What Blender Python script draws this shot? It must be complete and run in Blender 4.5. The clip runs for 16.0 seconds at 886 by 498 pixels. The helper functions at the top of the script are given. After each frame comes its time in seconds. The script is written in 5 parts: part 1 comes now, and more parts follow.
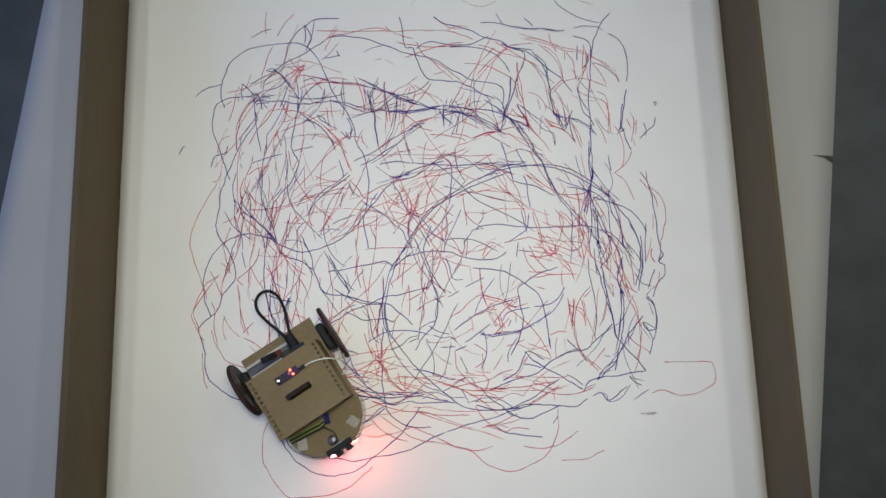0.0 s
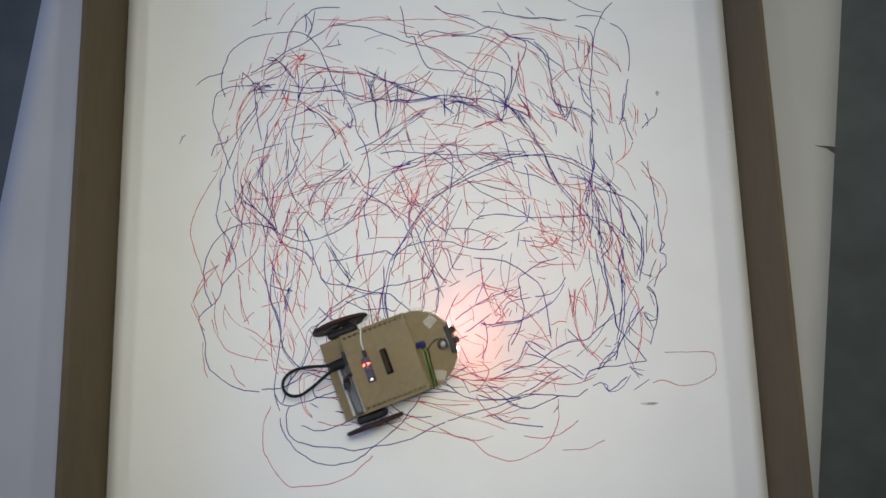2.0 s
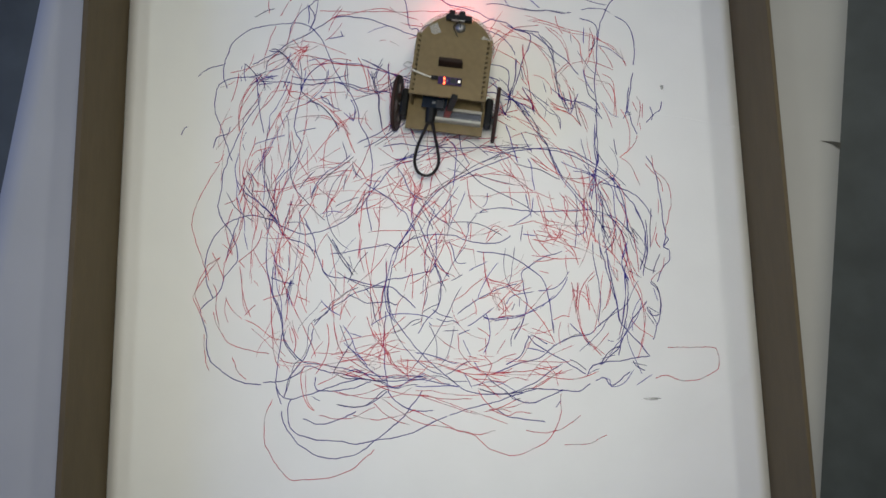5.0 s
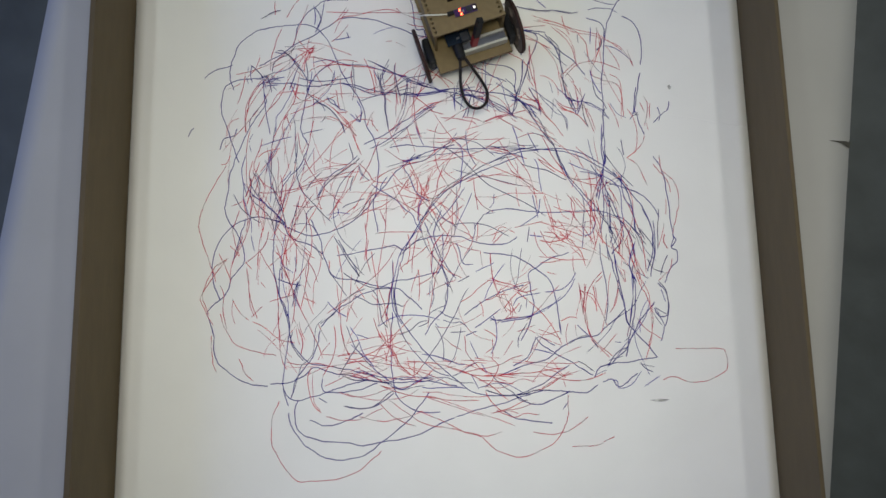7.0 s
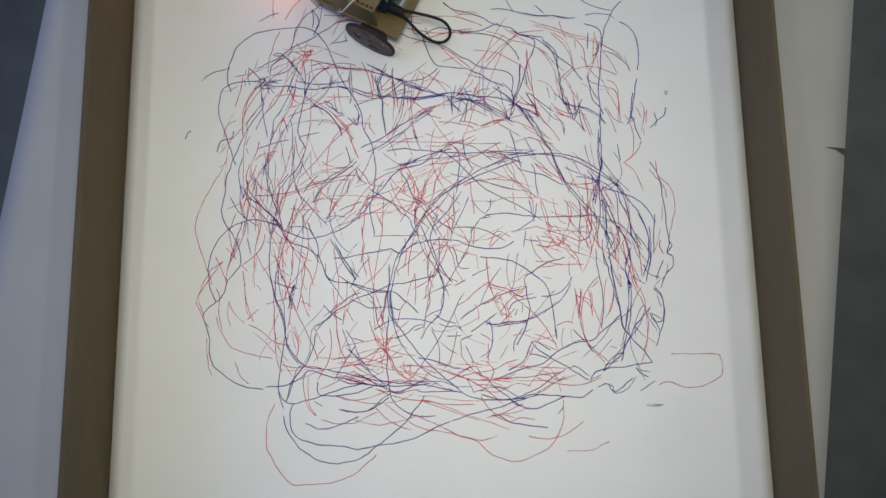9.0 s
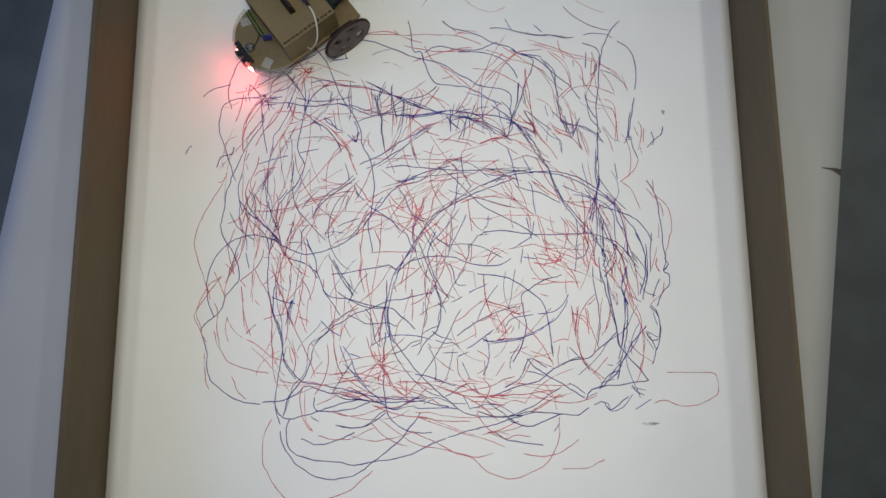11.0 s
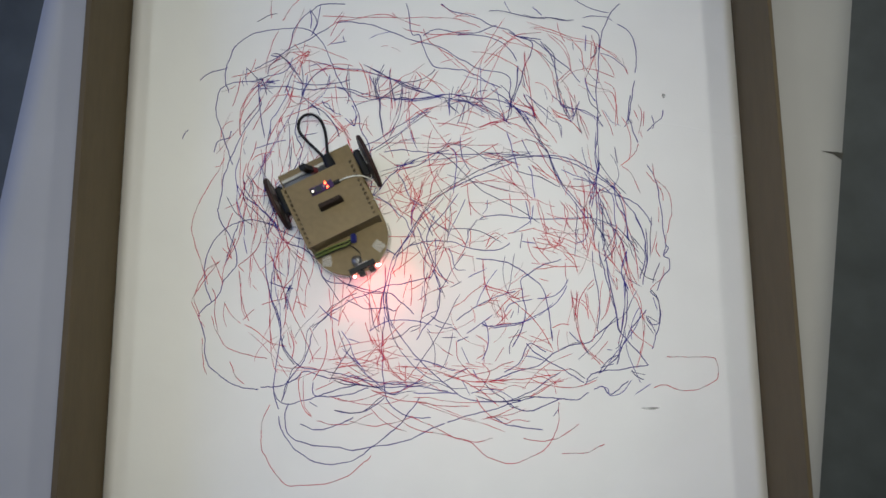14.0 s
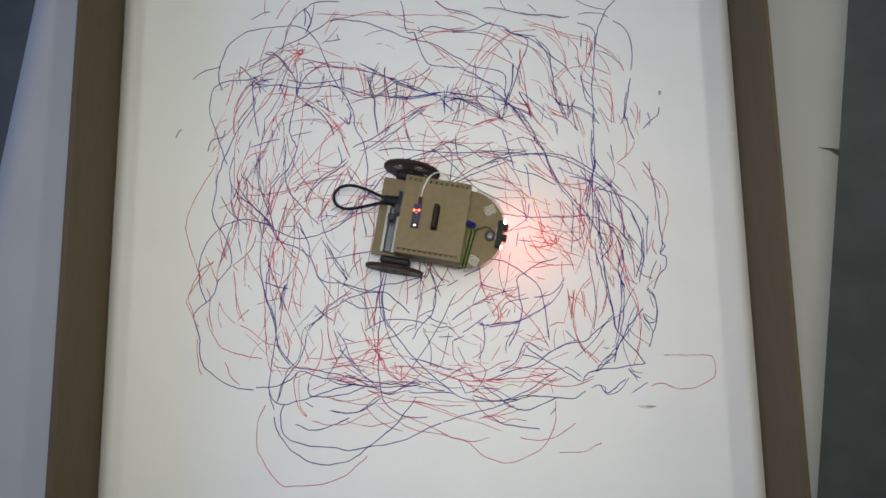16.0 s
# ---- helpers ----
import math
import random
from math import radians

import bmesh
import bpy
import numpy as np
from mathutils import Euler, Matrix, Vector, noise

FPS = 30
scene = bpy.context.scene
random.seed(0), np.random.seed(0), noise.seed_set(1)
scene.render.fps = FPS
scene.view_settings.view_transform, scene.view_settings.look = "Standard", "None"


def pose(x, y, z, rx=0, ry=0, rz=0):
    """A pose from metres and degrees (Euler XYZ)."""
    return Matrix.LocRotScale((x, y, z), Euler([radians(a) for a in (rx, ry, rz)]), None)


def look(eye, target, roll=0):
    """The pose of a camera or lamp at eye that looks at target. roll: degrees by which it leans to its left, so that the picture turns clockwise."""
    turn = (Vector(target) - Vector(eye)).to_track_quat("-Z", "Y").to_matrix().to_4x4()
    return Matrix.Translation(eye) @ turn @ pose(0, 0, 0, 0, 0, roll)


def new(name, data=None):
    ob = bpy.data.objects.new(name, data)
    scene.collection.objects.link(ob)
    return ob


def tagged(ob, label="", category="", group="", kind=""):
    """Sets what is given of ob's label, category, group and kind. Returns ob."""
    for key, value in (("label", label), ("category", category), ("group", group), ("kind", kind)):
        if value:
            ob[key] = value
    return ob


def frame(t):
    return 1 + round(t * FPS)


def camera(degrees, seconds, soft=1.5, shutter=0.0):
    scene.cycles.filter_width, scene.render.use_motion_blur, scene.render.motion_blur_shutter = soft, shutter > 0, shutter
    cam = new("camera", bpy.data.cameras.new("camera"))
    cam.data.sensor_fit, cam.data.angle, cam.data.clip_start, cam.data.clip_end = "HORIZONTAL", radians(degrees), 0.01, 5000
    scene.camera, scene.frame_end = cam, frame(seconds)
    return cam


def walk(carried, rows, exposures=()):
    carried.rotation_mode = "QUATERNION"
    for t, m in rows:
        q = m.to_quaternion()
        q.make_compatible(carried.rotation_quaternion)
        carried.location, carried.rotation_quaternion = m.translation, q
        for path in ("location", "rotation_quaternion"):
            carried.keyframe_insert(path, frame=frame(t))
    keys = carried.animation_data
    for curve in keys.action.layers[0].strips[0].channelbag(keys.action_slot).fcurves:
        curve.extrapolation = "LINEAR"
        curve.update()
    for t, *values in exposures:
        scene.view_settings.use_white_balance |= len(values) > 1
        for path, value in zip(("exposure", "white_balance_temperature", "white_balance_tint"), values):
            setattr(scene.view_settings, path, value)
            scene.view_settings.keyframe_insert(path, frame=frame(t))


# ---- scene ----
# the camera, held by hand over the drawing arena
CAMERA_ROWS = [
    (0, pose(0.0000, 0.0000, 0.8800, 9.665, 0.909, -1.633)),
    (0.5, pose(-0.0020, -0.0009, 0.8788, 9.213, 0.813, -1.550)),
    (1, pose(-0.0043, -0.0032, 0.8785, 9.186, 0.907, -1.426)),
    (1.5, pose(-0.0021, -0.0065, 0.8781, 9.489, 0.914, -1.345)),
    (2, pose(-0.0003, -0.0055, 0.8776, 9.247, 0.936, -1.489)),
    (2.5, pose(-0.0006, -0.0107, 0.8739, 9.214, 0.883, -1.328)),
    (3, pose(-0.0012, -0.0064, 0.8727, 8.957, 0.628, -1.249)),
    (3.5, pose(-0.0022, -0.0031, 0.8735, 9.051, 0.579, -1.265)),
    (4, pose(-0.0036, -0.0087, 0.8726, 8.941, 0.601, -1.176)),
    (6.5, pose(-0.0061, 0.0002, 0.8752, 8.754, 1.222, -1.153)),
    (7, pose(-0.0047, -0.0029, 0.8724, 8.738, 1.348, -1.216)),
    (7.5, pose(-0.0015, -0.0023, 0.8729, 9.080, 1.150, -1.594)),
    (8, pose(-0.0043, -0.0031, 0.8730, 9.009, 1.028, -1.178)),
    (8.5, pose(-0.0039, -0.0020, 0.8725, 8.678, 0.892, -1.107)),
    (9, pose(-0.0046, -0.0012, 0.8733, 8.926, 1.021, -0.901)),
    (9.2, pose(-0.0062, 0.0036, 0.8783, 9.253, 1.075, -0.842)),
    (11.5, pose(0.0016, 0.0044, 0.8788, 9.823, 1.075, -0.394)),
    (12, pose(-0.0005, 0.0005, 0.8786, 9.712, 1.013, -0.570)),
    (12.5, pose(-0.0005, -0.0016, 0.8753, 9.444, 0.853, -0.626)),
    (13, pose(0.0006, 0.0005, 0.8751, 9.183, 0.925, -0.593)),
    (13.5, pose(-0.0007, -0.0047, 0.8732, 9.337, 0.993, -0.598)),
    (14, pose(-0.0004, -0.0014, 0.8727, 9.058, 0.949, -0.506)),
    (14.5, pose(-0.0016, -0.0057, 0.8712, 9.148, 0.947, -0.589)),
    (15, pose(-0.0001, -0.0029, 0.8718, 9.041, 1.198, -0.426)),
    (15.5, pose(0.0010, -0.0001, 0.8701, 8.824, 1.388, -0.606)),
    (16, pose(0.0026, 0.0010, 0.8686, 8.845, 0.860, -0.815)),
]
cam = camera(62.0, 16.0, soft=1.55, shutter=0.5)
walk(cam, CAMERA_ROWS)

# ---- light: two hanging tubes, an unseen fill added over the arena, a blue evening window on one side and a bare warm area light on the other ----
world = bpy.data.worlds.new("room_air")
world.use_nodes = True
world.node_tree.nodes["Background"].inputs[0].default_value = (0.55, 0.62, 0.75, 1)
world.node_tree.nodes["Background"].inputs[1].default_value = 0.05
scene.world = world


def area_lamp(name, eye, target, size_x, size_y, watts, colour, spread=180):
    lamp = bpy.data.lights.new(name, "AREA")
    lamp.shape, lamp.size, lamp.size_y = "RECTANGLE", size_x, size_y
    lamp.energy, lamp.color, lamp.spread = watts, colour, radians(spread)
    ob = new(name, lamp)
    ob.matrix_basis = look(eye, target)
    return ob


# unseen fill added low over the arena: bright centre, dimmer edges
area_lamp("centre_fill_light", (0.0, 0.09, 0.96), (0.0, 0.0901, 0), 0.2, 0.2, 2.0, (1.0, 0.965, 0.82), 112)
area_lamp("ceiling_tube_light", (-0.89, 1.0, 1.86), (-0.89, 1.0001, 0), 0.1, 0.5, 4.5, (0.90, 0.98, 0.92))
area_lamp("ceiling_tube_light", (1.02, 1.0, 1.86), (1.02, 1.0001, 0), 0.1, 0.5, 6.7, (0.93, 0.95, 0.93))
area_lamp("window_light", (-2.38, 0.3, 1.5), (0, 0.2, 0.2), 2.4, 1.2, 20.5, (0.22, 0.37, 1.0))
# bare area light for the unseen warm source on the right; no lamp stands there
area_lamp("warm_side_light", (2.3, 1.1, 1.3), (0, 0.2, 0.2), 1.2, 1.2, 7.6, (0.93, 1.0, 0.81))

# ---- materials ----


def material(name, base, rough=0.6, metal=0.0, scale=60.0, vary=0.15, bump=0.1, bump_scale=300.0, stretch=(1, 1, 1), **more):
    """A surface whose colour varies at two scales and whose relief is fine."""
    mat = bpy.data.materials.new(name)
    mat.use_nodes = True
    nodes, links = mat.node_tree.nodes, mat.node_tree.links
    shade = nodes["Principled BSDF"]
    shade.inputs["Roughness"].default_value, shade.inputs["Metallic"].default_value = rough, metal
    for key, value in more.items():
        shade.inputs[key.replace("_", " ")].default_value = value
    place = nodes.new("ShaderNodeTexCoord")
    mapping = nodes.new("ShaderNodeMapping")
    mapping.inputs["Scale"].default_value = stretch
    links.new(place.outputs["Object"], mapping.inputs["Vector"])
    fine, broad = nodes.new("ShaderNodeTexNoise"), nodes.new("ShaderNodeTexNoise")
    fine.inputs["Scale"].default_value, broad.inputs["Scale"].default_value = scale, scale / 9
    fine.inputs["Detail"].default_value, broad.inputs["Detail"].default_value = 6, 3
    both = nodes.new("ShaderNodeMath")
    both.operation = "ADD"
    ramp = nodes.new("ShaderNodeValToRGB")
    ramp.color_ramp.elements[0].position, ramp.color_ramp.elements[1].position = 0.6, 1.4
    ramp.color_ramp.elements[0].color = (*[c * (1 - vary) for c in base], 1)
    ramp.color_ramp.elements[1].color = (*[min(1, c * (1 + vary)) for c in base], 1)
    half = nodes.new("ShaderNodeMath")
    half.operation = "MULTIPLY"
    half.inputs[1].default_value = 0.5
    ramp.color_ramp.elements[0].position, ramp.color_ramp.elements[1].position = 0.35, 0.65
    for noise_node in (fine, broad):
        links.new(mapping.outputs["Vector"], noise_node.inputs["Vector"])
    links.new(fine.outputs["Fac"], both.inputs[0])
    links.new(broad.outputs["Fac"], both.inputs[1])
    links.new(both.outputs[0], half.inputs[0])
    links.new(half.outputs[0], ramp.inputs["Fac"])
    links.new(ramp.outputs["Color"], shade.inputs["Base Color"])
    if bump:
        grain, relief = nodes.new("ShaderNodeTexNoise"), nodes.new("ShaderNodeBump")
        grain.inputs["Scale"].default_value, grain.inputs["Detail"].default_value = bump_scale, 4
        relief.inputs["Strength"].default_value, relief.inputs["Distance"].default_value = bump, 0.001
        links.new(mapping.outputs["Vector"], grain.inputs["Vector"])
        links.new(grain.outputs["Fac"], relief.inputs["Height"])
        links.new(relief.outputs["Normal"], shade.inputs["Normal"])
    return mat


def glowing(name, colour, strength):
    mat = bpy.data.materials.new(name)
    mat.use_nodes = True
    shade = mat.node_tree.nodes["Principled BSDF"]
    shade.inputs["Base Color"].default_value = (*colour, 1)
    shade.inputs["Emission Color"].default_value = (*colour, 1)
    shade.inputs["Emission Strength"].default_value = strength
    return mat


def clear_plastic(name, tint, gloss=0.2, rough=0.12):
    mat = bpy.data.materials.new(name)
    mat.use_nodes = True
    nodes, links = mat.node_tree.nodes, mat.node_tree.links
    nodes.remove(nodes["Principled BSDF"])
    see, shine, mix = nodes.new("ShaderNodeBsdfTransparent"), nodes.new("ShaderNodeBsdfPrincipled"), nodes.new("ShaderNodeMixShader")
    see.inputs["Color"].default_value = (*tint, 1)
    shine.inputs["Base Color"].default_value = (0.75, 0.75, 0.72, 1)
    shine.inputs["Roughness"].default_value = rough
    mix.inputs["Fac"].default_value = gloss
    links.new(see.outputs[0], mix.inputs[1])
    links.new(shine.outputs[0], mix.inputs[2])
    links.new(mix.outputs[0], nodes["Material Output"].inputs["Surface"])
    return mat


def ink(name, colour, other, cover):
    """Felt-pen ink: it covers the paper unevenly, as a drying pen does, and no two strokes are quite alike."""
    mat = bpy.data.materials.new(name)
    mat.use_nodes = True
    nodes, links = mat.node_tree.nodes, mat.node_tree.links
    shade = nodes["Principled BSDF"]
    shade.inputs["Roughness"].default_value = 0.7
    stroke, tint = nodes.new("ShaderNodeNewGeometry"), nodes.new("ShaderNodeValToRGB")
    tint.color_ramp.elements[0].color, tint.color_ramp.elements[1].color = (*colour, 1), (*other, 1)
    tint.color_ramp.elements[0].position = 0.3
    links.new(stroke.outputs["Random Per Island"], tint.inputs["Fac"])
    links.new(tint.outputs["Color"], shade.inputs["Base Color"])
    place, blot, span = nodes.new("ShaderNodeTexCoord"), nodes.new("ShaderNodeTexNoise"), nodes.new("ShaderNodeMapRange")
    blot.inputs["Scale"].default_value, blot.inputs["Detail"].default_value = 55, 4
    span.inputs["From Min"].default_value, span.inputs["From Max"].default_value = 0.3, 0.7
    span.inputs["To Min"].default_value, span.inputs["To Max"].default_value = cover - 0.3, min(1.0, cover + 0.25)
    links.new(place.outputs["Object"], blot.inputs["Vector"])
    links.new(blot.outputs["Fac"], span.inputs["Value"])
    links.new(span.outputs["Result"], shade.inputs["Alpha"])
    return mat


PAPER = material("white_drawing_paper", (0.80, 0.80, 0.78), 0.75, scale=14, vary=0.025, bump=0.12, bump_scale=120)
KRAFT = material("backing_paper", (0.44, 0.435, 0.42), 0.8, scale=8, vary=0.05, bump=0.25, bump_scale=40)
CONCRETE = material("grey_floor_paint", (0.046, 0.054, 0.056), 0.6, scale=22, vary=0.28, bump=0.3, bump_scale=90)
BOARD = material("brown_hardboard", (0.088, 0.063, 0.029), 0.7, scale=90, vary=0.12, bump=0.15, stretch=(1, 0.25, 1))
MDF = material("laser_cut_mdf", (0.155, 0.112, 0.048), 0.6, scale=160, vary=0.12, bump=0.15, bump_scale=900)
# dark tone for the shade inside the lid's tab holes
MDF_DARK = material("dark_hole_backing", (0.05, 0.032, 0.02), 0.75, scale=300, vary=0.3)
SCORCHED = material("dark_brown_card", (0.022, 0.014, 0.011), 0.7, scale=250, vary=0.3, Specular_IOR_Level=0.2)
WHEEL = material("wheel_mdf", (0.105, 0.085, 0.075), 0.6, scale=200, vary=0.2, Specular_IOR_Level=0.2)
RUBBER = material("black_rubber", (0.016, 0.013, 0.014), 0.7, scale=300, vary=0.3, Specular_IOR_Level=0.2)
RUST_RUBBER = material("tyre_rubber", (0.035, 0.018, 0.016), 0.7, scale=300, vary=0.3, Specular_IOR_Level=0.2)
BLACK = material("black_plastic", (0.010, 0.011, 0.013), 0.5, scale=200, vary=0.2, bump=0.0, Specular_IOR_Level=0.2)
DARK_GREY = material("dark_grey_plastic", (0.03, 0.033, 0.04), 0.4, scale=200, vary=0.2, bump=0.0, Specular_IOR_Level=0.2)
PURPLE = material("purple_circuit_board", (0.04, 0.022, 0.085), 0.35, scale=400, vary=0.4, bump=0.0, Specular_IOR_Level=0.2)
BLUE_PCB = material("blue_circuit_board", (0.004, 0.011, 0.024), 0.45, scale=400, vary=0.4, bump=0.0, Specular_IOR_Level=0.2)
DULL_TIN = material("dull_tin", (0.30, 0.30, 0.31), 0.5, 1.0, scale=400, vary=0.2, bump=0.0)
WHITE_PLASTIC = material("off_white_plastic", (0.40, 0.40, 0.37), 0.45, scale=150, vary=0.12, bump=0.0)
GREY_FOIL = material("grey_wrapped_cell", (0.10, 0.11, 0.14), 0.3, scale=90, vary=0.25, bump=0.1)
RED_PLASTIC = material("red_plastic", (0.20, 0.018, 0.02), 0.4, scale=200, vary=0.2, bump=0.0)
BLUE_PLASTIC = material("blue_plastic", (0.02, 0.025, 0.16), 0.3, scale=200, vary=0.2, bump=0.0)
GREEN_WIRE = material("yellow_green_wire", (0.17, 0.23, 0.045), 0.4, scale=200, vary=0.2, bump=0.0)
WHITE_WIRE = material("white_wire", (0.62, 0.62, 0.58), 0.4, scale=200, vary=0.1, bump=0.0)
TAPE = clear_plastic("frosted_tape", (0.9, 0.88, 0.82), 0.26, 0.5)
CLEAR = clear_plastic("clear_plastic_guard", (0.94, 0.94, 0.92), 0.2)
PLASTER = material("white_plaster", (0.62, 0.61, 0.58), 0.9, scale=6, vary=0.05)
RED_LAMP = glowing("red_headlight_glow", (1.0, 0.18, 0.16), 540.0)
RED_DOT = glowing("red_indicator_glow", (1.0, 0.09, 0.03), 9.0)
WHITE_DOT = glowing("white_indicator_glow", (1.0, 0.92, 0.85), 1.6)
BLUE = ink("blue_black_ink", (0.008, 0.006, 0.105), (0.022, 0.010, 0.29), 1.08)
RED = ink("red_ink", (0.50, 0.014, 0.066), (0.66, 0.042, 0.050), 0.71)
TEAR = material("torn_paper_shade", (0.06, 0.058, 0.05), 0.9, scale=60, vary=0.3)
# this grey also paints the shade of a small dimple in the paper
SMUDGE_DIMPLE_SHADE = ink("grey_smudge_dimple_shade", (0.50, 0.50, 0.47), (0.55, 0.55, 0.52), 0.31)

# ---- building helpers ----


def part(name, bm, mat, parent=None, label=""):
    mesh = bpy.data.meshes.new(name)
    bm.normal_update()
    bm.to_mesh(mesh)
    bm.free()
    mesh.materials.append(mat)
    ob = new(name, mesh)
    if parent:
        ob.parent = parent
    return tagged(ob, label)


def box(bm, x0, x1, y0, y1, z0, z1, m=None, bevel=0.0):
    made = bmesh.ops.create_cube(bm, size=1.0, matrix=Matrix.Translation(((x0 + x1) / 2, (y0 + y1) / 2, (z0 + z1) / 2)) @ Matrix.Diagonal((x1 - x0, y1 - y0, z1 - z0, 1)))
    if bevel:
        edges = {e for v in made["verts"] for e in v.link_edges}
        bevelled = bmesh.ops.bevel(bm, geom=list(edges), offset=bevel, segments=2, affect="EDGES", profile=0.5)
        made["verts"] = list({v for f in bevelled["faces"] for v in f.verts} | {v for v in made["verts"] if v.is_valid})
    if m:
        bmesh.ops.transform(bm, matrix=m, verts=made["verts"])
    return bm


def block(x0, x1, y0, y1, z0, z1, m=None, bevel=0.0005):
    return box(bmesh.new(), x0, x1, y0, y1, z0, z1, m, bevel)


def turned(radius, length, m, segments=24, radius2=None, bevel=0.0):
    bm = bmesh.new()
    bmesh.ops.create_cone(bm, cap_ends=True, segments=segments, radius1=radius, radius2=radius if radius2 is None else radius2, depth=length, matrix=m)
    if bevel:
        caps = [e for e in bm.edges if any(len(f.verts) > 4 for f in e.link_faces)]
        bmesh.ops.bevel(bm, geom=caps, offset=bevel, segments=2, affect="EDGES", profile=0.5)
    return bm


def prism(outline, z0, z1, bevel=0.0):
    """A plate from a closed outline, from z0 up to z1."""
    bm = bmesh.new()
    low = [bm.verts.new((x, y, z0)) for x, y in outline]
    high = [bm.verts.new((x, y, z1)) for x, y in outline]
    bm.faces.new(low[::-1])
    top = bm.faces.new(high)
    for n in range(len(outline)):
        k = (n + 1) % len(outline)
        bm.faces.new((low[n], low[k], high[k], high[n]))
    if bevel:
        bmesh.ops.bevel(bm, geom=list(top.edges), offset=bevel, segments=1, affect="EDGES")
    return bm


def holed_plate(xs, ys, holes, z0, z1):
    """A plate cut into cells at xs and ys; the cells whose middle lies in a hole stay open right through."""
    bm = bmesh.new()
    grid = {}

    def vert(i, j, z):
        return grid.setdefault((i, j, z), None) or grid.update({(i, j, z): bm.verts.new((xs[i], ys[j], z))}) or grid[i, j, z]

    def solid(i, j):
        if not (0 <= i < len(xs) - 1 and 0 <= j < len(ys) - 1):
            return False
        x, y = (xs[i] + xs[i + 1]) / 2, (ys[j] + ys[j + 1]) / 2
        return not any(a < x < b and c < y < d for a, b, c, d in holes)

    for i in range(len(xs) - 1):
        for j in range(len(ys) - 1):
            if not solid(i, j):
                continue
            ring = ((i, j), (i + 1, j), (i + 1, j + 1), (i, j + 1))
            bm.faces.new([vert(a, b, z1) for a, b in ring])
            bm.faces.new([vert(a, b, z0) for a, b in ring[::-1]])
            for (a, b), (c, d), (di, dj) in zip(ring, ring[1:] + ring[:1], ((0, -1), (1, 0), (0, 1), (-1, 0))):
                if not solid(i + di, j + dj):
                    bm.faces.new((vert(a, b, z0), vert(c, d, z0), vert(c, d, z1), vert(a, b, z1)))
    return bm


def smooth_line(points, steps=6):
    """A Catmull-Rom line through the points."""
    ps = [Vector(p) for p in points]
    ps = [2 * ps[0] - ps[1], *ps, 2 * ps[-1] - ps[-2]]
    line = []
    for a, b, c, d in zip(ps, ps[1:], ps[2:], ps[3:]):
        for n in range(steps):
            u = n / steps
            line.append(0.5 * (2 * b + (c - a) * u + (2 * a - 5 * b + 4 * c - d) * u * u + (3 * b - a - 3 * c + d) * u ** 3))
    return line + [ps[-2]]


def tube(points, radius, sides=8, steps=6):
    """A round wire along a smooth line."""
    line = smooth_line(points, steps)
    bm, rings, side = bmesh.new(), [], None
    for n, p in enumerate(line):
        way = (line[min(n + 1, len(line) - 1)] - line[max(n - 1, 0)]).normalized()
        side = (side or way.orthogonal()) - way * (side or way.orthogonal()).dot(way)
        side.normalize()
        up = way.cross(side)
        rings.append([bm.verts.new(p + radius * (math.cos(a) * side + math.sin(a) * up)) for a in (2 * math.pi * k / sides for k in range(sides))])
    for low, high in zip(rings, rings[1:]):
        for k in range(sides):
            bm.faces.new((low[k], low[(k + 1) % sides], high[(k + 1) % sides], high[k])).smooth = True
    bm.faces.new(rings[0][::-1])
    bm.faces.new(rings[-1])
    return bm


def structure(ob, label, category):
    return tagged(ob, label, category, kind="structure")


# ---- the room ----


def build_room():
    floor = part("floor", block(-2.6, 2.6, -2.4, 3.0, -0.06, -0.003, bevel=0), CONCRETE)
    structure(floor, "worn dark blue-grey painted concrete floor", "floor")
    ceiling = part("ceiling", block(-2.5, 2.5, -2.3, 2.9, 2.6, 2.7, bevel=0), PLASTER)
    structure(ceiling, "plain white plaster ceiling", "ceiling")
    for name, span in (("wall_east", (2.4, 2.5, -2.3, 2.9)), ("wall_south", (-2.4, 2.4, -2.3, -2.2)), ("wall_north", (-2.4, 2.4, 2.8, 2.9))):
        structure(part(name, block(*span, -0.003, 2.6, bevel=0), PLASTER), "plain white plaster wall", "wall")
    west = bmesh.new()
    for span in ((-2.3, -0.95, 0, 2.6), (1.55, 2.9, 0, 2.6), (-0.95, 1.55, -0.003, 0.92), (-0.95, 1.55, 2.28, 2.6)):
        box(west, -2.5, -2.4, span[0], span[1], span[2], span[3])
    structure(part("wall_west", west, PLASTER), "plain white plaster wall with a window opening", "wall")


def sheet(corners, z, thick, divisions=40, ripple=0.0):
    """A thin sheet of paper with slightly wavy lie, from its four corners (anticlockwise)."""
    bm, rows = bmesh.new(), []
    a, b, c, d = (Vector((*p, 0)) for p in corners)
    for j in range(divisions + 1):
        row = []
        for i in range(divisions + 1):
            u, v = i / divisions, j / divisions
            p = a.lerp(b, u).lerp(d.lerp(c, u), v)
            row.append(bm.verts.new((p.x, p.y, z + thick + ripple * noise.noise(p * 9.0))))
        rows.append(row)
    for low, high in zip(rows, rows[1:]):
        for n in range(divisions):
            bm.faces.new((low[n], low[n + 1], high[n + 1], high[n])).smooth = True
    rim = bmesh.ops.extrude_edge_only(bm, edges=[e for e in bm.edges if e.is_boundary])
    for v in rim["geom"]:
        if isinstance(v, bmesh.types.BMVert):
            v.co.z = z
    return bm


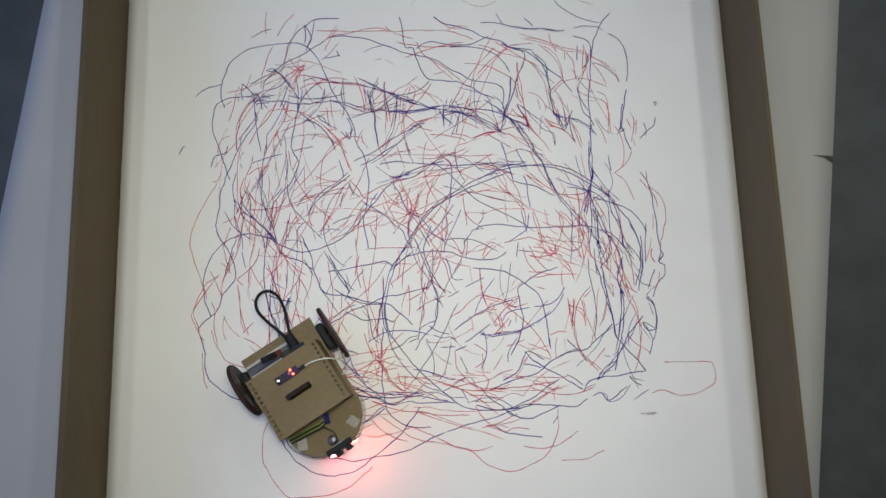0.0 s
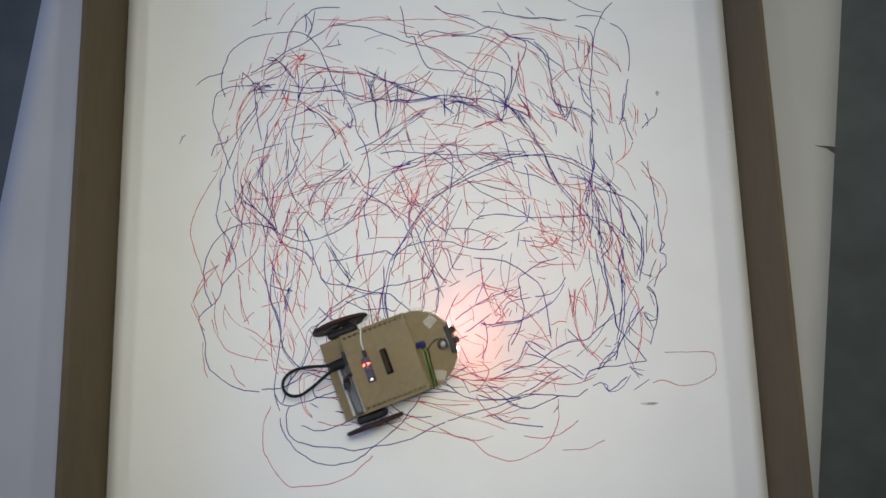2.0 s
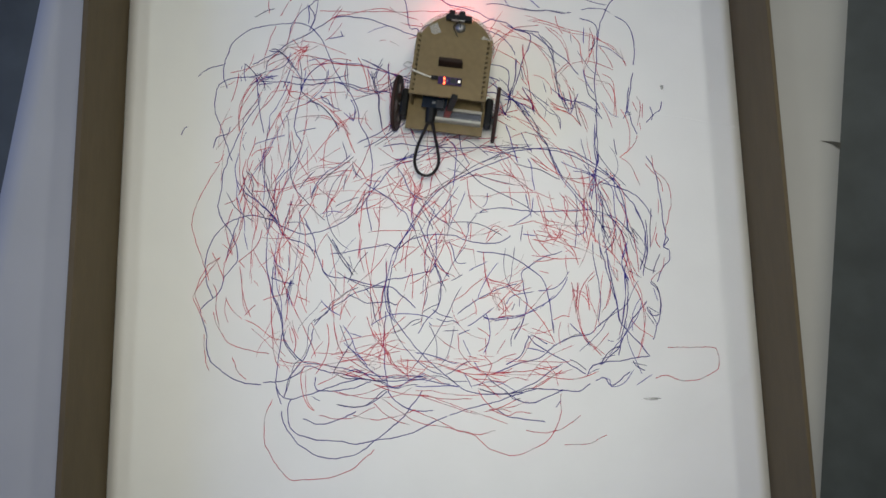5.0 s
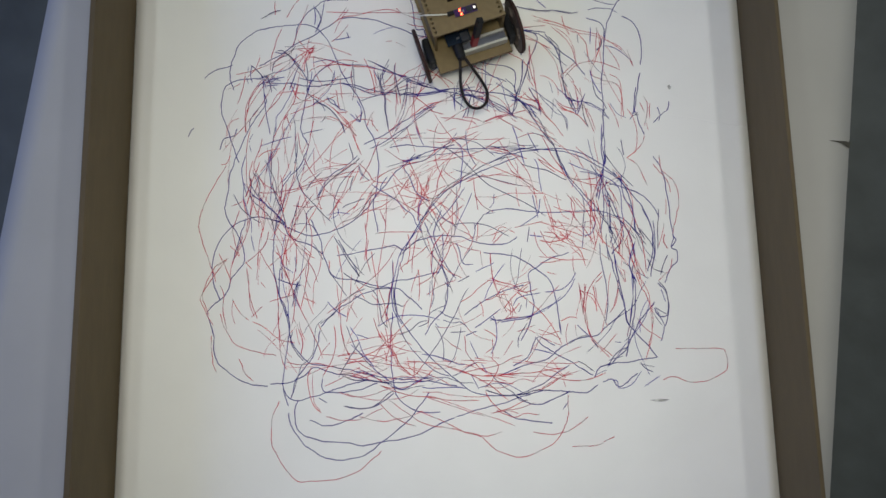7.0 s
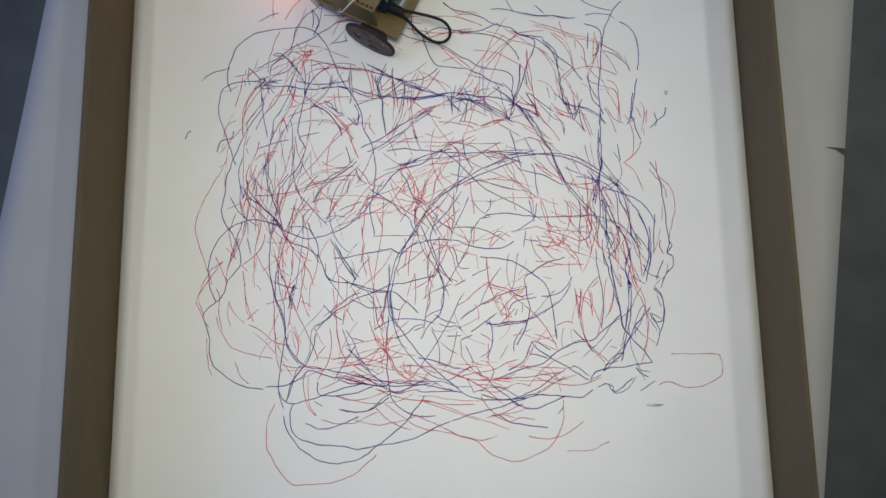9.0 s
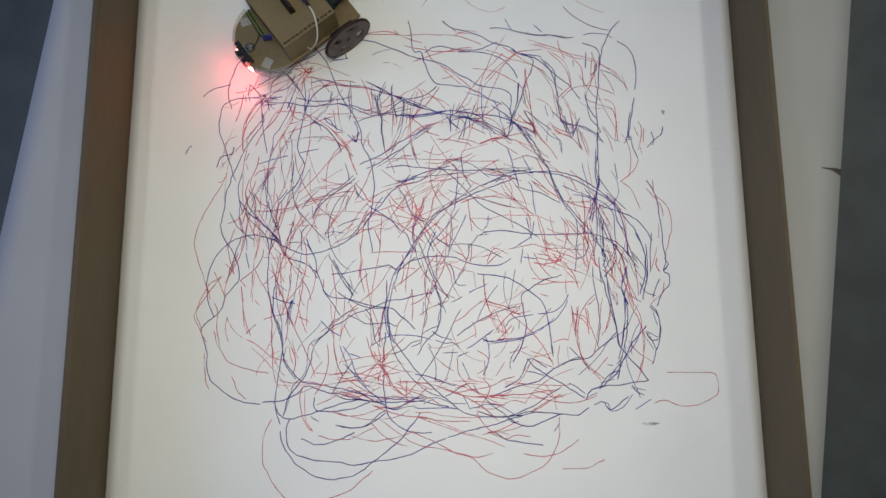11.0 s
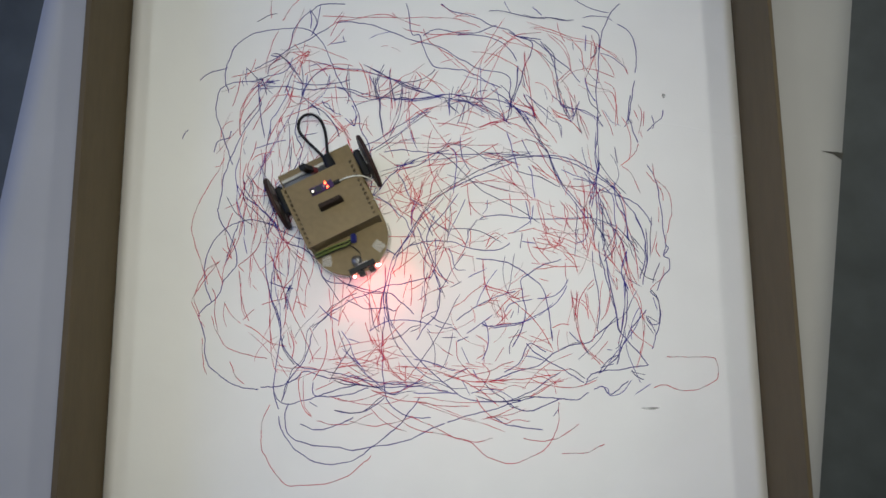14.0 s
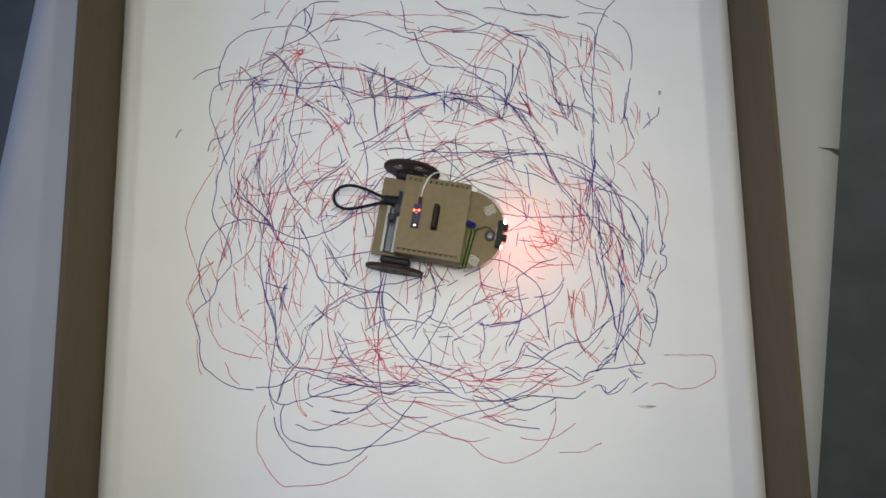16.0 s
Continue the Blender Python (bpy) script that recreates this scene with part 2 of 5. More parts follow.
def build_arena():
    backing = part("backing_paper", sheet(((-0.638, -0.42), (0.3675, -0.42), (0.562, 0.82), (-0.476, 0.82)), -0.003, 0.0008, ripple=0.0003), KRAFT)
    tagged(backing, "large off-white paper sheet lying askew on the floor", "paper sheet")
    rip = prism(((0.4715, 0.2425), (0.4735, 0.2505), (0.466, 0.2520), (0.448, 0.2535), (0.462, 0.2495)), -0.0015, -0.0011)
    part("tear", rip, TEAR, backing, "small dark tear in the paper edge")
    drawing = part("drawing_paper", sheet(((-0.4055, -0.42), (0.351, -0.42), (0.351, 0.82), (-0.4055, 0.82)), -0.0012, 0.0012, divisions=60, ripple=0.0), PAPER)
    tagged(drawing, "white drawing paper covered in tangled red and blue pen lines", "drawing paper")
    fold = tube(((0.232, 0.2935, -0.0007), (0.28, 0.2865, -0.0007), (0.322, 0.277, -0.0007), (0.350, 0.2725, -0.0007)), 0.001, 6)
    part("fold", fold, PAPER, drawing, "faint raised fold in the paper")
    # the first mark is a paper dimple, its shade painted as a flat patch
    for x, y, rx, ry in ((0.26, 0.326, 0.002, 0.003), (0.224, -0.051, 0.010, 0.0015)):
        outline = [(x + rx * math.cos(a) * (1 + 0.2 * math.sin(3 * a)), y + ry * math.sin(a)) for a in (2 * math.pi * k / 20 for k in range(20))]
        part("smudge_dimple_shade", prism(outline, 0.00005, 0.0001), SMUDGE_DIMPLE_SHADE, drawing, "faint grey smear and painted dimple shade on the paper")
    for name, x0, x1, label in (("arena_board", -0.4140, -0.4072, "long upright brown hardboard strip standing on the paper"), ("arena_board", 0.3520, 0.3565, "long upright brown hardboard strip standing on the paper")):
        board = part(name, block(x0, x1, -0.42, 0.82, -0.0022, 0.099, bevel=0.0006), BOARD)
        tagged(board, label, "arena board", "boards round the arena")
    return drawing


build_room()
DRAWING = build_arena()

# ---- the robot ----


def arc_points(cx, cy, r, a0, a1, n):
    return [(cx + r * math.cos(radians(a0 + (a1 - a0) * k / n)), cy + r * math.sin(radians(a0 + (a1 - a0) * k / n))) for k in range(n + 1)]


def wheel_disc(radius, thick):
    """A flat disc, its axle along y, with four long slots cut through it and a hub hole."""
    bm = bmesh.new()
    rings, around = 8, 64
    edges = [0.0025, 0.006, 0.0095, 0.0125, 0.016, 0.0195, 0.0235, 0.028, radius]
    vs = {}

    def vert(k, n, y):
        key = (k, n % around, y)
        if key not in vs:
            a = 2 * math.pi * (n % around) / around
            vs[key] = bm.verts.new((edges[k] * math.cos(a), y, edges[k] * math.sin(a)))
        return vs[key]

    def solid(k, n):
        return 0 <= k < rings and not (3 <= k <= 5 and (n % 16) in (4, 5, 6, 7, 8, 9, 10, 11))

    h = thick / 2
    for k in range(rings):
        for n in range(around):
            if not solid(k, n):
                continue
            quad = ((k, n), (k, n + 1), (k + 1, n + 1), (k + 1, n))
            bm.faces.new([vert(a, b, h) for a, b in quad])
            bm.faces.new([vert(a, b, -h) for a, b in quad[::-1]])
            for (a, b), (c, d), (dk, dn) in zip(quad, quad[1:] + quad[:1], ((-1, 0), (0, 1), (1, 0), (0, -1))):
                near = (k + dk, n + dn)
                if not solid(near[0], near[1] % around):
                    bm.faces.new((vert(a, b, -h), vert(c, d, -h), vert(c, d, h), vert(a, b, h)))
    return bm


def tyre_ring(radius, thick):
    bm = bmesh.new()
    rings = []
    for n in range(64):
        a = 2 * math.pi * n / 64
        ring = []
        for r, y in ((radius - 0.0012, -thick / 2), (radius - 0.0002, -thick / 2), (radius + 0.0006, -thick / 4), (radius + 0.0006, thick / 4), (radius - 0.0002, thick / 2), (radius - 0.0012, thick / 2)):
            ring.append(bm.verts.new((r * math.cos(a), y, r * math.sin(a))))
        rings.append(ring)
    for low, high in zip(rings, rings[1:] + rings[:1]):
        for k in range(6):
            bm.faces.new((low[k], low[(k + 1) % 6], high[(k + 1) % 6], high[k])).smooth = True
    return bm


def build_robot():
    """Nose towards +x, the lid's slot over the origin, the wheels on the paper at z = 0."""
    robot = new("wheeled_robot")
    tagged(robot, "small brown two-wheeled robot with red headlights driving on the drawing paper", "robot")
    base_z, lid_z = 0.036, 0.0748

    # chassis plate with a round nose
    nose = arc_points(0.031, 0, 0.0455, -90, 90, 28)
    part("base_plate", prism([(-0.0705, -0.0455), *nose, (-0.0705, 0.0455)], base_z - 0.003, base_z, 0.0004), MDF, robot)
    # clear guard round the nose
    guard = bmesh.new()
    rim = arc_points(0.031, 0, 0.0478, -82, 82, 36)
    inner = arc_points(0.031, 0, 0.0466, -82, 82, 36)
    for (xa, ya), (xb, yb), (xc, yc), (xd, yd) in zip(rim, rim[1:], inner[1:], inner):
        low = [guard.verts.new((x, y, 0.020)) for x, y in ((xa, ya), (xb, yb), (xc, yc), (xd, yd))]
        high = [guard.verts.new((x, y, 0.041)) for x, y in ((xa, ya), (xb, yb), (xc, yc), (xd, yd))]
        for k in range(4):
            guard.faces.new((low[k], low[(k + 1) % 4], high[(k + 1) % 4], high[k]))
        guard.faces.new(high)
        guard.faces.new(low[::-1])
    bmesh.ops.remove_doubles(guard, verts=guard.verts, dist=1e-6)
    part("nose_guard", guard, CLEAR, robot, "clear bent plastic guard round the nose")

    # housing: side panels, front panel, and a lid with rows of tab holes and a slot
    for s in (1, -1):
        part("side_panel", block(-0.0415, 0.032, s * 0.0415 - 0.0015 - 0.0007, s * 0.0415 + 0.0015 - 0.0007, base_z, lid_z - 0.0032, bevel=0.0003), MDF, robot)
    part("front_panel", block(0.0275, 0.0305, -0.0405, 0.0392, base_z, lid_z - 0.0032, bevel=0.0003), MDF, robot)
    pitch, first, count = 0.00585, -0.0385, 12
    holes = [(first + pitch * k, first + pitch * k + 0.0033, s - 0.0016, s + 0.0016) for k in range(count) for s in (0.0390, -0.0404)]
    slot = (-0.0058, 0.0014, -0.0142, 0.0142)
    xs = sorted({-0.0415, 0.032, slot[0], slot[1], *[v for h in holes for v in h[:2]]})
    ys = sorted({-0.0444, 0.0430, *slot[2:], *[v for h in holes for v in h[2:]]})
    lid = part("lid", holed_plate(xs, ys, [*holes, slot], lid_z - 0.003, lid_z), MDF, robot)
    # made-up black block that gives the slot its dark inside
    part("slot_darkener", block(-0.0105, 0.0060, -0.0175, 0.0175, lid_z - 0.0345, lid_z - 0.024), RUBBER, lid, "black block added deep under the lid slot to darken it")
    part("slot_card", block(-0.0046, 0.0002, -0.0132, 0.0132, 0.0505, lid_z + 0.0135, bevel=0.0012), SCORCHED, lid, "dark brown card standing up through the lid slot")
    # dark strips added under both rows of holes, in place of their shade
    part("hole_backing", block(first - 0.001, 0.0295, 0.0360, 0.0392, base_z + 0.03, lid_z - 0.006, bevel=0), MDF_DARK, lid)
    part("hole_backing", block(first - 0.001, 0.0295, -0.0405, -0.0375, base_z + 0.03, lid_z - 0.006, bevel=0), MDF_DARK, lid)

    # boards and cells inside, seen through the open back
    part("controller_board", block(-0.0485, -0.020, -0.001, 0.028, 0.052, 0.0536, bevel=0.0003), BLUE_PCB, robot, "blue controller circuit board inside the housing")
    part("usb_socket", block(-0.050, -0.040, 0.002, 0.011, 0.0537, 0.0605), DARK_GREY, robot, "dark socket on the board")
    part("battery_pack", block(-0.0562, -0.0470, -0.0425, 0.010, base_z, 0.0455, bevel=0.002), GREY_FOIL, robot, "grey wrapped battery pack in the tail")
    for x in (-0.0578, -0.0455):
        part("battery_rail", block(x - 0.0016, x + 0.0016, -0.0425, 0.012, base_z, 0.0475), WHITE_PLASTIC, robot, "off-white plastic rail beside the battery")
    plug = part("power_plug", turned(0.0052, 0.022, pose(-0.0545, 0.0165, 0.047, 0, 90, 0), 20, 0.0068, 0.0008), BLACK, robot, "black cable plug at the tail")
    part("plug_contact", block(-0.0435, -0.0412, 0.012, 0.016, 0.0530, 0.0555), DULL_TIN, plug, "bright metal contact")
    loop = ((-0.062, 0.0180, 0.046), (-0.074, 0.0215, 0.044), (-0.092, 0.0270, 0.040), (-0.109, 0.0285, 0.037), (-0.121, 0.0235, 0.035), (-0.1250, 0.0140, 0.035),
            (-0.1205, 0.0045, 0.036), (-0.109, 0.0003, 0.038), (-0.094, 0.0032, 0.041), (-0.077, 0.0090, 0.045), (-0.063, 0.0138, 0.048))
    part("cable_loop", tube(loop, 0.0018, 10, 8), RUBBER, robot, "black cable bent in a loop behind the tail")
    red_plug = part("connector", block(-0.0035, 0.0035, -0.0035, 0.0035, 0, 0.018, m=pose(-0.0530, -0.002, 0.047, 10, 6, 0)), RED_PLASTIC, robot, "red and black connector standing up at the back")
    part("connector_cap", block(-0.0034, 0.0034, -0.0034, 0.0034, 0.0181, 0.050, m=pose(-0.0530, -0.002, 0.047, 10, 6, 0)), BLACK, red_plug, "black upper half")

    # small board with its lamps on the lid
    board = part("led_board", block(-0.0275, -0.0185, -0.0155, 0.0115, lid_z + 0.0012, lid_z + 0.0028, bevel=0.0003), PURPLE, robot, "small purple circuit board on the lid")
    for x, y in ((-0.0262, 0.0040), (-0.0212, 0.0046)):
        part("red_light", turned(0.0013, 0.002, pose(x, y, lid_z + 0.0038), 12, 0.0009), RED_DOT, board, "lit red indicator lamp")
    part("white_light", block(-0.0242, -0.0220, -0.0136, -0.0114, lid_z + 0.0029, lid_z + 0.0046), WHITE_DOT, board, "lit white indicator lamp")
    part("metal_can", block(-0.0250, -0.0222, 0.0002, 0.0022, lid_z + 0.0029, lid_z + 0.0044), DULL_TIN, board, "dull metal component")
    part("lamp_socket", block(-0.0265, -0.0195, -0.0154, -0.0100, lid_z + 0.0026, lid_z + 0.0032), BLACK, board, "black square round the white lamp")
    part("chip", block(-0.0262, -0.0198, -0.0090, -0.0025, lid_z + 0.0029, lid_z + 0.0042), DARK_GREY, board, "dark chip")
    part("wire_plug", block(-0.0235, -0.0195, 0.0118, 0.0195, lid_z + 0.0008, lid_z + 0.0052), BLACK, board, "black wire plug")
    part("side_wire", tube(((-0.0212, 0.0195, lid_z + 0.003), (-0.0200, 0.0300, lid_z + 0.006), (-0.0150, 0.0440, lid_z + 0.005), (-0.0060, 0.0535, 0.066), (0.0040, 0.0520, 0.052), (0.0060, 0.0440, 0.044)), 0.0008, 8, 6), WHITE_WIRE, robot, "thin white wire curving over the side")

    # nose: wires, sensor head, screw dome, tape
    # the black strands are added for the dark gaps between the green wires
    for wire_mat, wire_label, lift, sway in ((GREEN_WIRE, "yellow-green wire in front of the housing", 0.0, 0.0), (BLACK, "black strand standing in for the dark gap between wires", 0.001, 0.0018), (GREEN_WIRE, "yellow-green wire in front of the housing", 0.0005, 0.0038), (BLACK, "black strand standing in for the dark gap between wires", -0.001, 0.0054)):
        part("signal_wire", tube(((0.0335 + sway, -0.0435, 0.039 + lift), (0.0350 + sway, -0.030, 0.045 + lift), (0.0362 + sway, -0.016, 0.048 + lift), (0.0372 + sway, -0.004, 0.047 + lift), (0.0362, 0.004, 0.045)), 0.0008, 8, 5), wire_mat, robot, wire_label)
    part("capacitor", turned(0.0034, 0.010, pose(0.0375, 0.0045, 0.046, 15, 60, 0), 20, None, 0.0006), BLUE_PLASTIC, robot, "small blue capacitor")
    part("sensor_wire", tube(((0.040, -0.006, 0.046), (0.047, 0.000, 0.050), (0.057, 0.004, 0.047), (0.066, -0.002, 0.043), (0.068, -0.004, 0.040)), 0.0006, 6, 6), BLACK, robot, "thin black wire to the sensor")
    dome = bmesh.new()
    bmesh.ops.create_uvsphere(dome, u_segments=24, v_segments=12, radius=0.0062, matrix=Matrix.Translation((0.0610, -0.0035, base_z)) @ Matrix.Diagonal((1, 1, 0.8, 1)))
    for face in dome.faces:
        face.smooth = True
    screw = part("screw_dome", dome, DULL_TIN, robot, "round shiny screw cap on the nose")
    part("screw_slot", block(0.0590, 0.0630, -0.0041, -0.0029, base_z + 0.0045, base_z + 0.0052, bevel=0), DARK_GREY, screw)
    head = part("sensor_head", block(0.0675, 0.0740, -0.0165, 0.0150, base_z + 0.0004, base_z + 0.008, bevel=0.0008), BLACK, robot, "black distance sensor on the nose tip")
    for y in (0.0085, -0.0040):
        part("sensor_eye", block(0.0741, 0.0800, y - 0.0036, y + 0.0036, base_z - 0.006, base_z + 0.007, bevel=0.0008), BLACK, head)
    part("sensor_pin", block(0.0665, 0.0679, -0.0080, 0.0080, base_z + 0.004, base_z + 0.0075), DULL_TIN, head, "bright solder pins")
    for y in (0.0165, -0.0135):
        lamp = part("headlight", turned(0.0031, 0.006, pose(0.0718, y, 0.0292, 0, 96, 0), 20, None, 0.0004), DARK_GREY, robot, "red front lamp shining on the paper")
        part("lens", turned(0.0027, 0.0012, pose(0.0751, y, 0.0289, 0, 96, 0), 20, 0.0016), RED_LAMP, lamp, "glowing red lens")
    for x, y, turn in ((0.0560, 0.0265, 28), (0.0460, -0.0345, -24)):
        part("tape_patch", block(-0.0065, 0.0065, -0.0055, 0.0055, 0, 0.0005, m=pose(x, y, base_z + 0.0004, 0, 0, turn), bevel=0), TAPE, robot, "frosted tape patch")

    # drive: gear motors, wheels, a ball under the nose
    for s in (1, -1):
        part("motor", block(-0.0580, -0.0240, s * 0.0455, s * 0.0545, 0.0225, 0.0440, bevel=0.003) if s > 0 else block(-0.0580, -0.0240, -0.0545, -0.0455, 0.0225, 0.0440, bevel=0.003), BLACK, robot, "black gear motor")
        part("axle", turned(0.0022, 0.006, pose(-0.041, s * 0.0555, 0.033, 90, 0, 0), 14), DULL_TIN, robot, "metal axle")
    part("caster", turned(0.0095, 0.033, pose(0.052, 0, 0.0165), 20, 0.0075, 0.003), DARK_GREY, robot, "small sliding foot under the nose")
    wheels = []
    for s in (1, -1):
        wheel = part("wheel", wheel_disc(0.0322, 0.0036), WHEEL, robot, "flat wheel with four slots")
        wheel.matrix_basis = pose(-0.041, s * 0.0590, 0.033)
        part("tyre", tyre_ring(0.0325, 0.0042), RUST_RUBBER, wheel, "dark rubber band on the rim")
        part("hub", turned(0.0032, 0.005, pose(0, 0, 0, 90, 0, 0), 16, None, 0.0004), BLACK, wheel)
        wheels.append(wheel)
    return robot, wheels


ROBOT, WHEELS = build_robot()

# ---- the pen drawing ----
PEN_LAYER = [0]


def ribbon(line, width, z):
    """A flat pen line with a slightly uneven width."""
    bm, rail = bmesh.new(), []
    for n, p in enumerate(line):
        way = line[min(n + 1, len(line) - 1)] - line[max(n - 1, 0)]
        side = Vector((-way.y, way.x, 0)).normalized() * width / 2 * (1 + 0.3 * noise.noise(p * 60))
        rail.append((bm.verts.new((p.x + side.x, p.y + side.y, z)), bm.verts.new((p.x - side.x, p.y - side.y, z))))
    for (a, b), (c, d) in zip(rail, rail[1:]):
        bm.faces.new((b, d, c, a))
    return bm


def pen_stroke(colour, *points):
    """One long line that the robot drew; points in millimetres on the paper. The wheels' slip makes it wobble a little."""
    PEN_LAYER[0] += 1
    line = smooth_line([(x / 1000, y / 1000, 0) for x, y in points], 7)
    line = [p + Vector((noise.noise(p * 70), noise.noise(p * 70 + Vector((5, 5, 5))), 0)) * 0.0013 for p in line]
    line = [p + Vector((noise.noise(p * 230), noise.noise(p * 230 + Vector((9, 9, 9))), 0)) * 0.0007 for p in line]
    width = 0.00110 if colour == BLUE else 0.00086
    part("pen_line", ribbon(line, width, 0.00012 + 0.000004 * PEN_LAYER[0]), colour, DRAWING, "long blue pen line" if colour == BLUE else "long red pen line")


LOOSE = {"red": [], "blue": []}


def on_drawing(px, py, way, size):
    """Whether a stroke keeps within the part of the sheet that the robot has drawn on."""
    dx, dy = math.cos(way) * size / 2, math.sin(way) * size / 2
    return all(-302 < x < 268 and -30 < y < 520 and not (x < -265 and y < 45) for x, y in ((px - dx, py - dy), (px + dx, py + dy)))


def scribbles(x, y, across, deep, angle, spread, red, blue, length):
    """Loose short strokes scattered round a spot, most of them near one direction."""
    for ink_name, count in (("red", red), ("blue", blue)):
        for _ in range(round(count * (0.24 if ink_name == "red" else 0.10))):
            px, py = x + random.gauss(0, across * 0.68), y + random.gauss(0, deep * 0.68)
            way = radians(angle + random.gauss(0, spread * 0.6))
            size = length * random.uniform(0.6, 2.3)
            if on_drawing(px, py, way, size):
                LOOSE[ink_name].append((px, py, way, size, random.gauss(0, 0.75)))


def wanderings(red, blue, x, y, across, deep):
    """Longer arcs left by the robot's rounds, which mostly circle about the middle of the sheet."""
    for ink_name, count in (("red", red), ("blue", blue)):
        for _ in range(count):
            turn, far = random.uniform(0, 2 * math.pi), math.sqrt(random.uniform(0.02, 1.0))
            px, py = x + across * far * math.cos(turn), y + deep * far * math.sin(turn)
            way, size = turn + math.pi / 2 + random.gauss(0, 0.5), random.uniform(50, 170)
            if on_drawing(px, py, way, size):
                LOOSE[ink_name].append((px, py, way, size, random.gauss(0.3, 0.8)))


MARKS = {"red": [], "blue": []}


def mark(colour, *points):
    """A shorter pen line; points in millimetres on the paper."""
    line = smooth_line([(x / 1000, y / 1000, 0) for x, y in points], 6)
    MARKS["blue" if colour == BLUE else "red"].append([p + Vector((noise.noise(p * 80), noise.noise(p * 80 + Vector((5, 5, 5))), 0)) * 0.0008 for p in line])


def flush_scribbles():
    for ink_name, mat, width in (("red", RED, 0.00082), ("blue", BLUE, 0.00095)):
        verts, faces = [], []
        for n, (px, py, way, size, bend) in enumerate(LOOSE[ink_name]):
            steps, z = 16, 0.0008 + 0.0000008 * n + (0.0004 if ink_name == "blue" else 0)
            heading = way - bend / 2
            qx, qy = px - math.cos(way) * size / 2, py - math.sin(way) * size / 2
            wide, gap = width * random.uniform(0.45, 1.15), random.random() < 0.25
            for k in range(steps + 1):
                taper = wide * (0.35 if k in (0, steps) else 1.0) * 500
                nx, ny = -math.sin(heading), math.cos(heading)
                verts += [((qx + nx * taper) / 1000, (qy + ny * taper) / 1000, z), ((qx - nx * taper) / 1000, (qy - ny * taper) / 1000, z)]
                if k and not (gap and k in (6, 7, 8)):
                    m = len(verts)
                    faces.append((m - 4, m - 3, m - 1, m - 2))
                heading += bend / steps + random.gauss(0, 0.06)
                qx, qy = qx + math.cos(heading) * size / steps, qy + math.sin(heading) * size / steps
        for n, line in enumerate(MARKS[ink_name]):
            z, wide = 0.0009 + 0.0000008 * n + (0.0004 if ink_name == "blue" else 0), width * random.uniform(0.7, 1.15)
            dry = random.uniform(-0.25, 0.15)
            for k, p in enumerate(line):
                way = line[min(k + 1, len(line) - 1)] - line[max(k - 1, 0)]
                side = Vector((-way.y, way.x, 0)).normalized() * wide / 2 * (0.4 if k in (0, len(line) - 1) else 1 + 0.35 * noise.noise(p * 60))
                verts += [(p.x + side.x, p.y + side.y, z), (p.x - side.x, p.y - side.y, z)]
                if k and noise.noise(p * 35 + Vector((0, 0, n))) > -0.78 + dry:
                    m = len(verts)
                    faces.append((m - 4, m - 3, m - 1, m - 2))
        mesh = bpy.data.meshes.new("pen_scribble")
        mesh.from_pydata(verts, [], faces)
        mesh.materials.append(mat)
        ob = new("pen_scribble", mesh)
        ob.parent = DRAWING
        tagged(ob, f"hundreds of short loose {ink_name} pen marks", kind="stuff")


pen_stroke(BLUE, (-316, 355), (-304, 364), (-281, 371))
pen_stroke(BLUE, (-280, 338), (-284, 357), (-282, 375), (-272, 400), (-253, 414), (-231, 420), (-206, 423), (-181, 420), (-165, 405), (-153, 380), (-144, 357), (-130, 335), (-117, 309), (-113, 287), (-103, 265), (-99, 236), (-102, 204), (-106, 187), (-100, 154))
pen_stroke(BLUE, (-243, 353), (-272, 351), (-289, 343), (-294, 326), (-294, 309), (-285, 287), (-279, 267), (-270, 245))
pen_stroke(BLUE, (-241, 333), (-239, 319), (-256, 293), (-269, 265), (-277, 243), (-282, 226), (-282, 212), (-286, 194), (-286, 184), (-280, 169), (-270, 155), (-263, 138), (-262, 121), (-269, 111), (-277, 101), (-281, 87), (-289, 76), (-300, 69), (-305, 61), (-300, 47), (-296, 34), (-295, 14), (-289, 1), (-275, -11), (-258, -21), (-241, -25), (-231, -25))
pen_stroke(BLUE, (-228, -23), (-208, -22), (-189, -15), (-175, -6), (-159, -11), (-135, -16), (-109, -22), (-76, -25), (-36, -23))
pen_stroke(BLUE, (-289, 76), (-296, 91), (-300, 108), (-299, 128), (-293, 145), (-280, 163), (-263, 173), (-246, 176), (-229, 173), (-212, 165), (-194, 155), (-177, 152), (-157, 156), (-136, 165), (-116, 180), (-104, 197), (-88, 215), (-75, 230), (-57, 243), (-33, 253), (-5, 261))
pen_stroke(BLUE, (-274, 288), (-277, 279), (-291, 275), (-294, 262))
pen_stroke(BLUE, (-186, 340), (-189, 321), (-193, 299), (-194, 281), (-186, 265), (-189, 252), (-196, 238), (-209, 224), (-217, 210), (-219, 189), (-224, 168), (-226, 141), (-227, 120), (-222, 93), (-215, 69), (-208, 49), (-204, 26), (-192, 9), (-179, -1), (-155, -5), (-129, -10), (-102, -17), (-76, -21), (-43, -24), (-10, -30))
pen_stroke(BLUE, (-218, 113), (-219, 86), (-212, 66), (-206, 46), (-208, 26), (-211, -1), (-213, -27), (-206, -48))
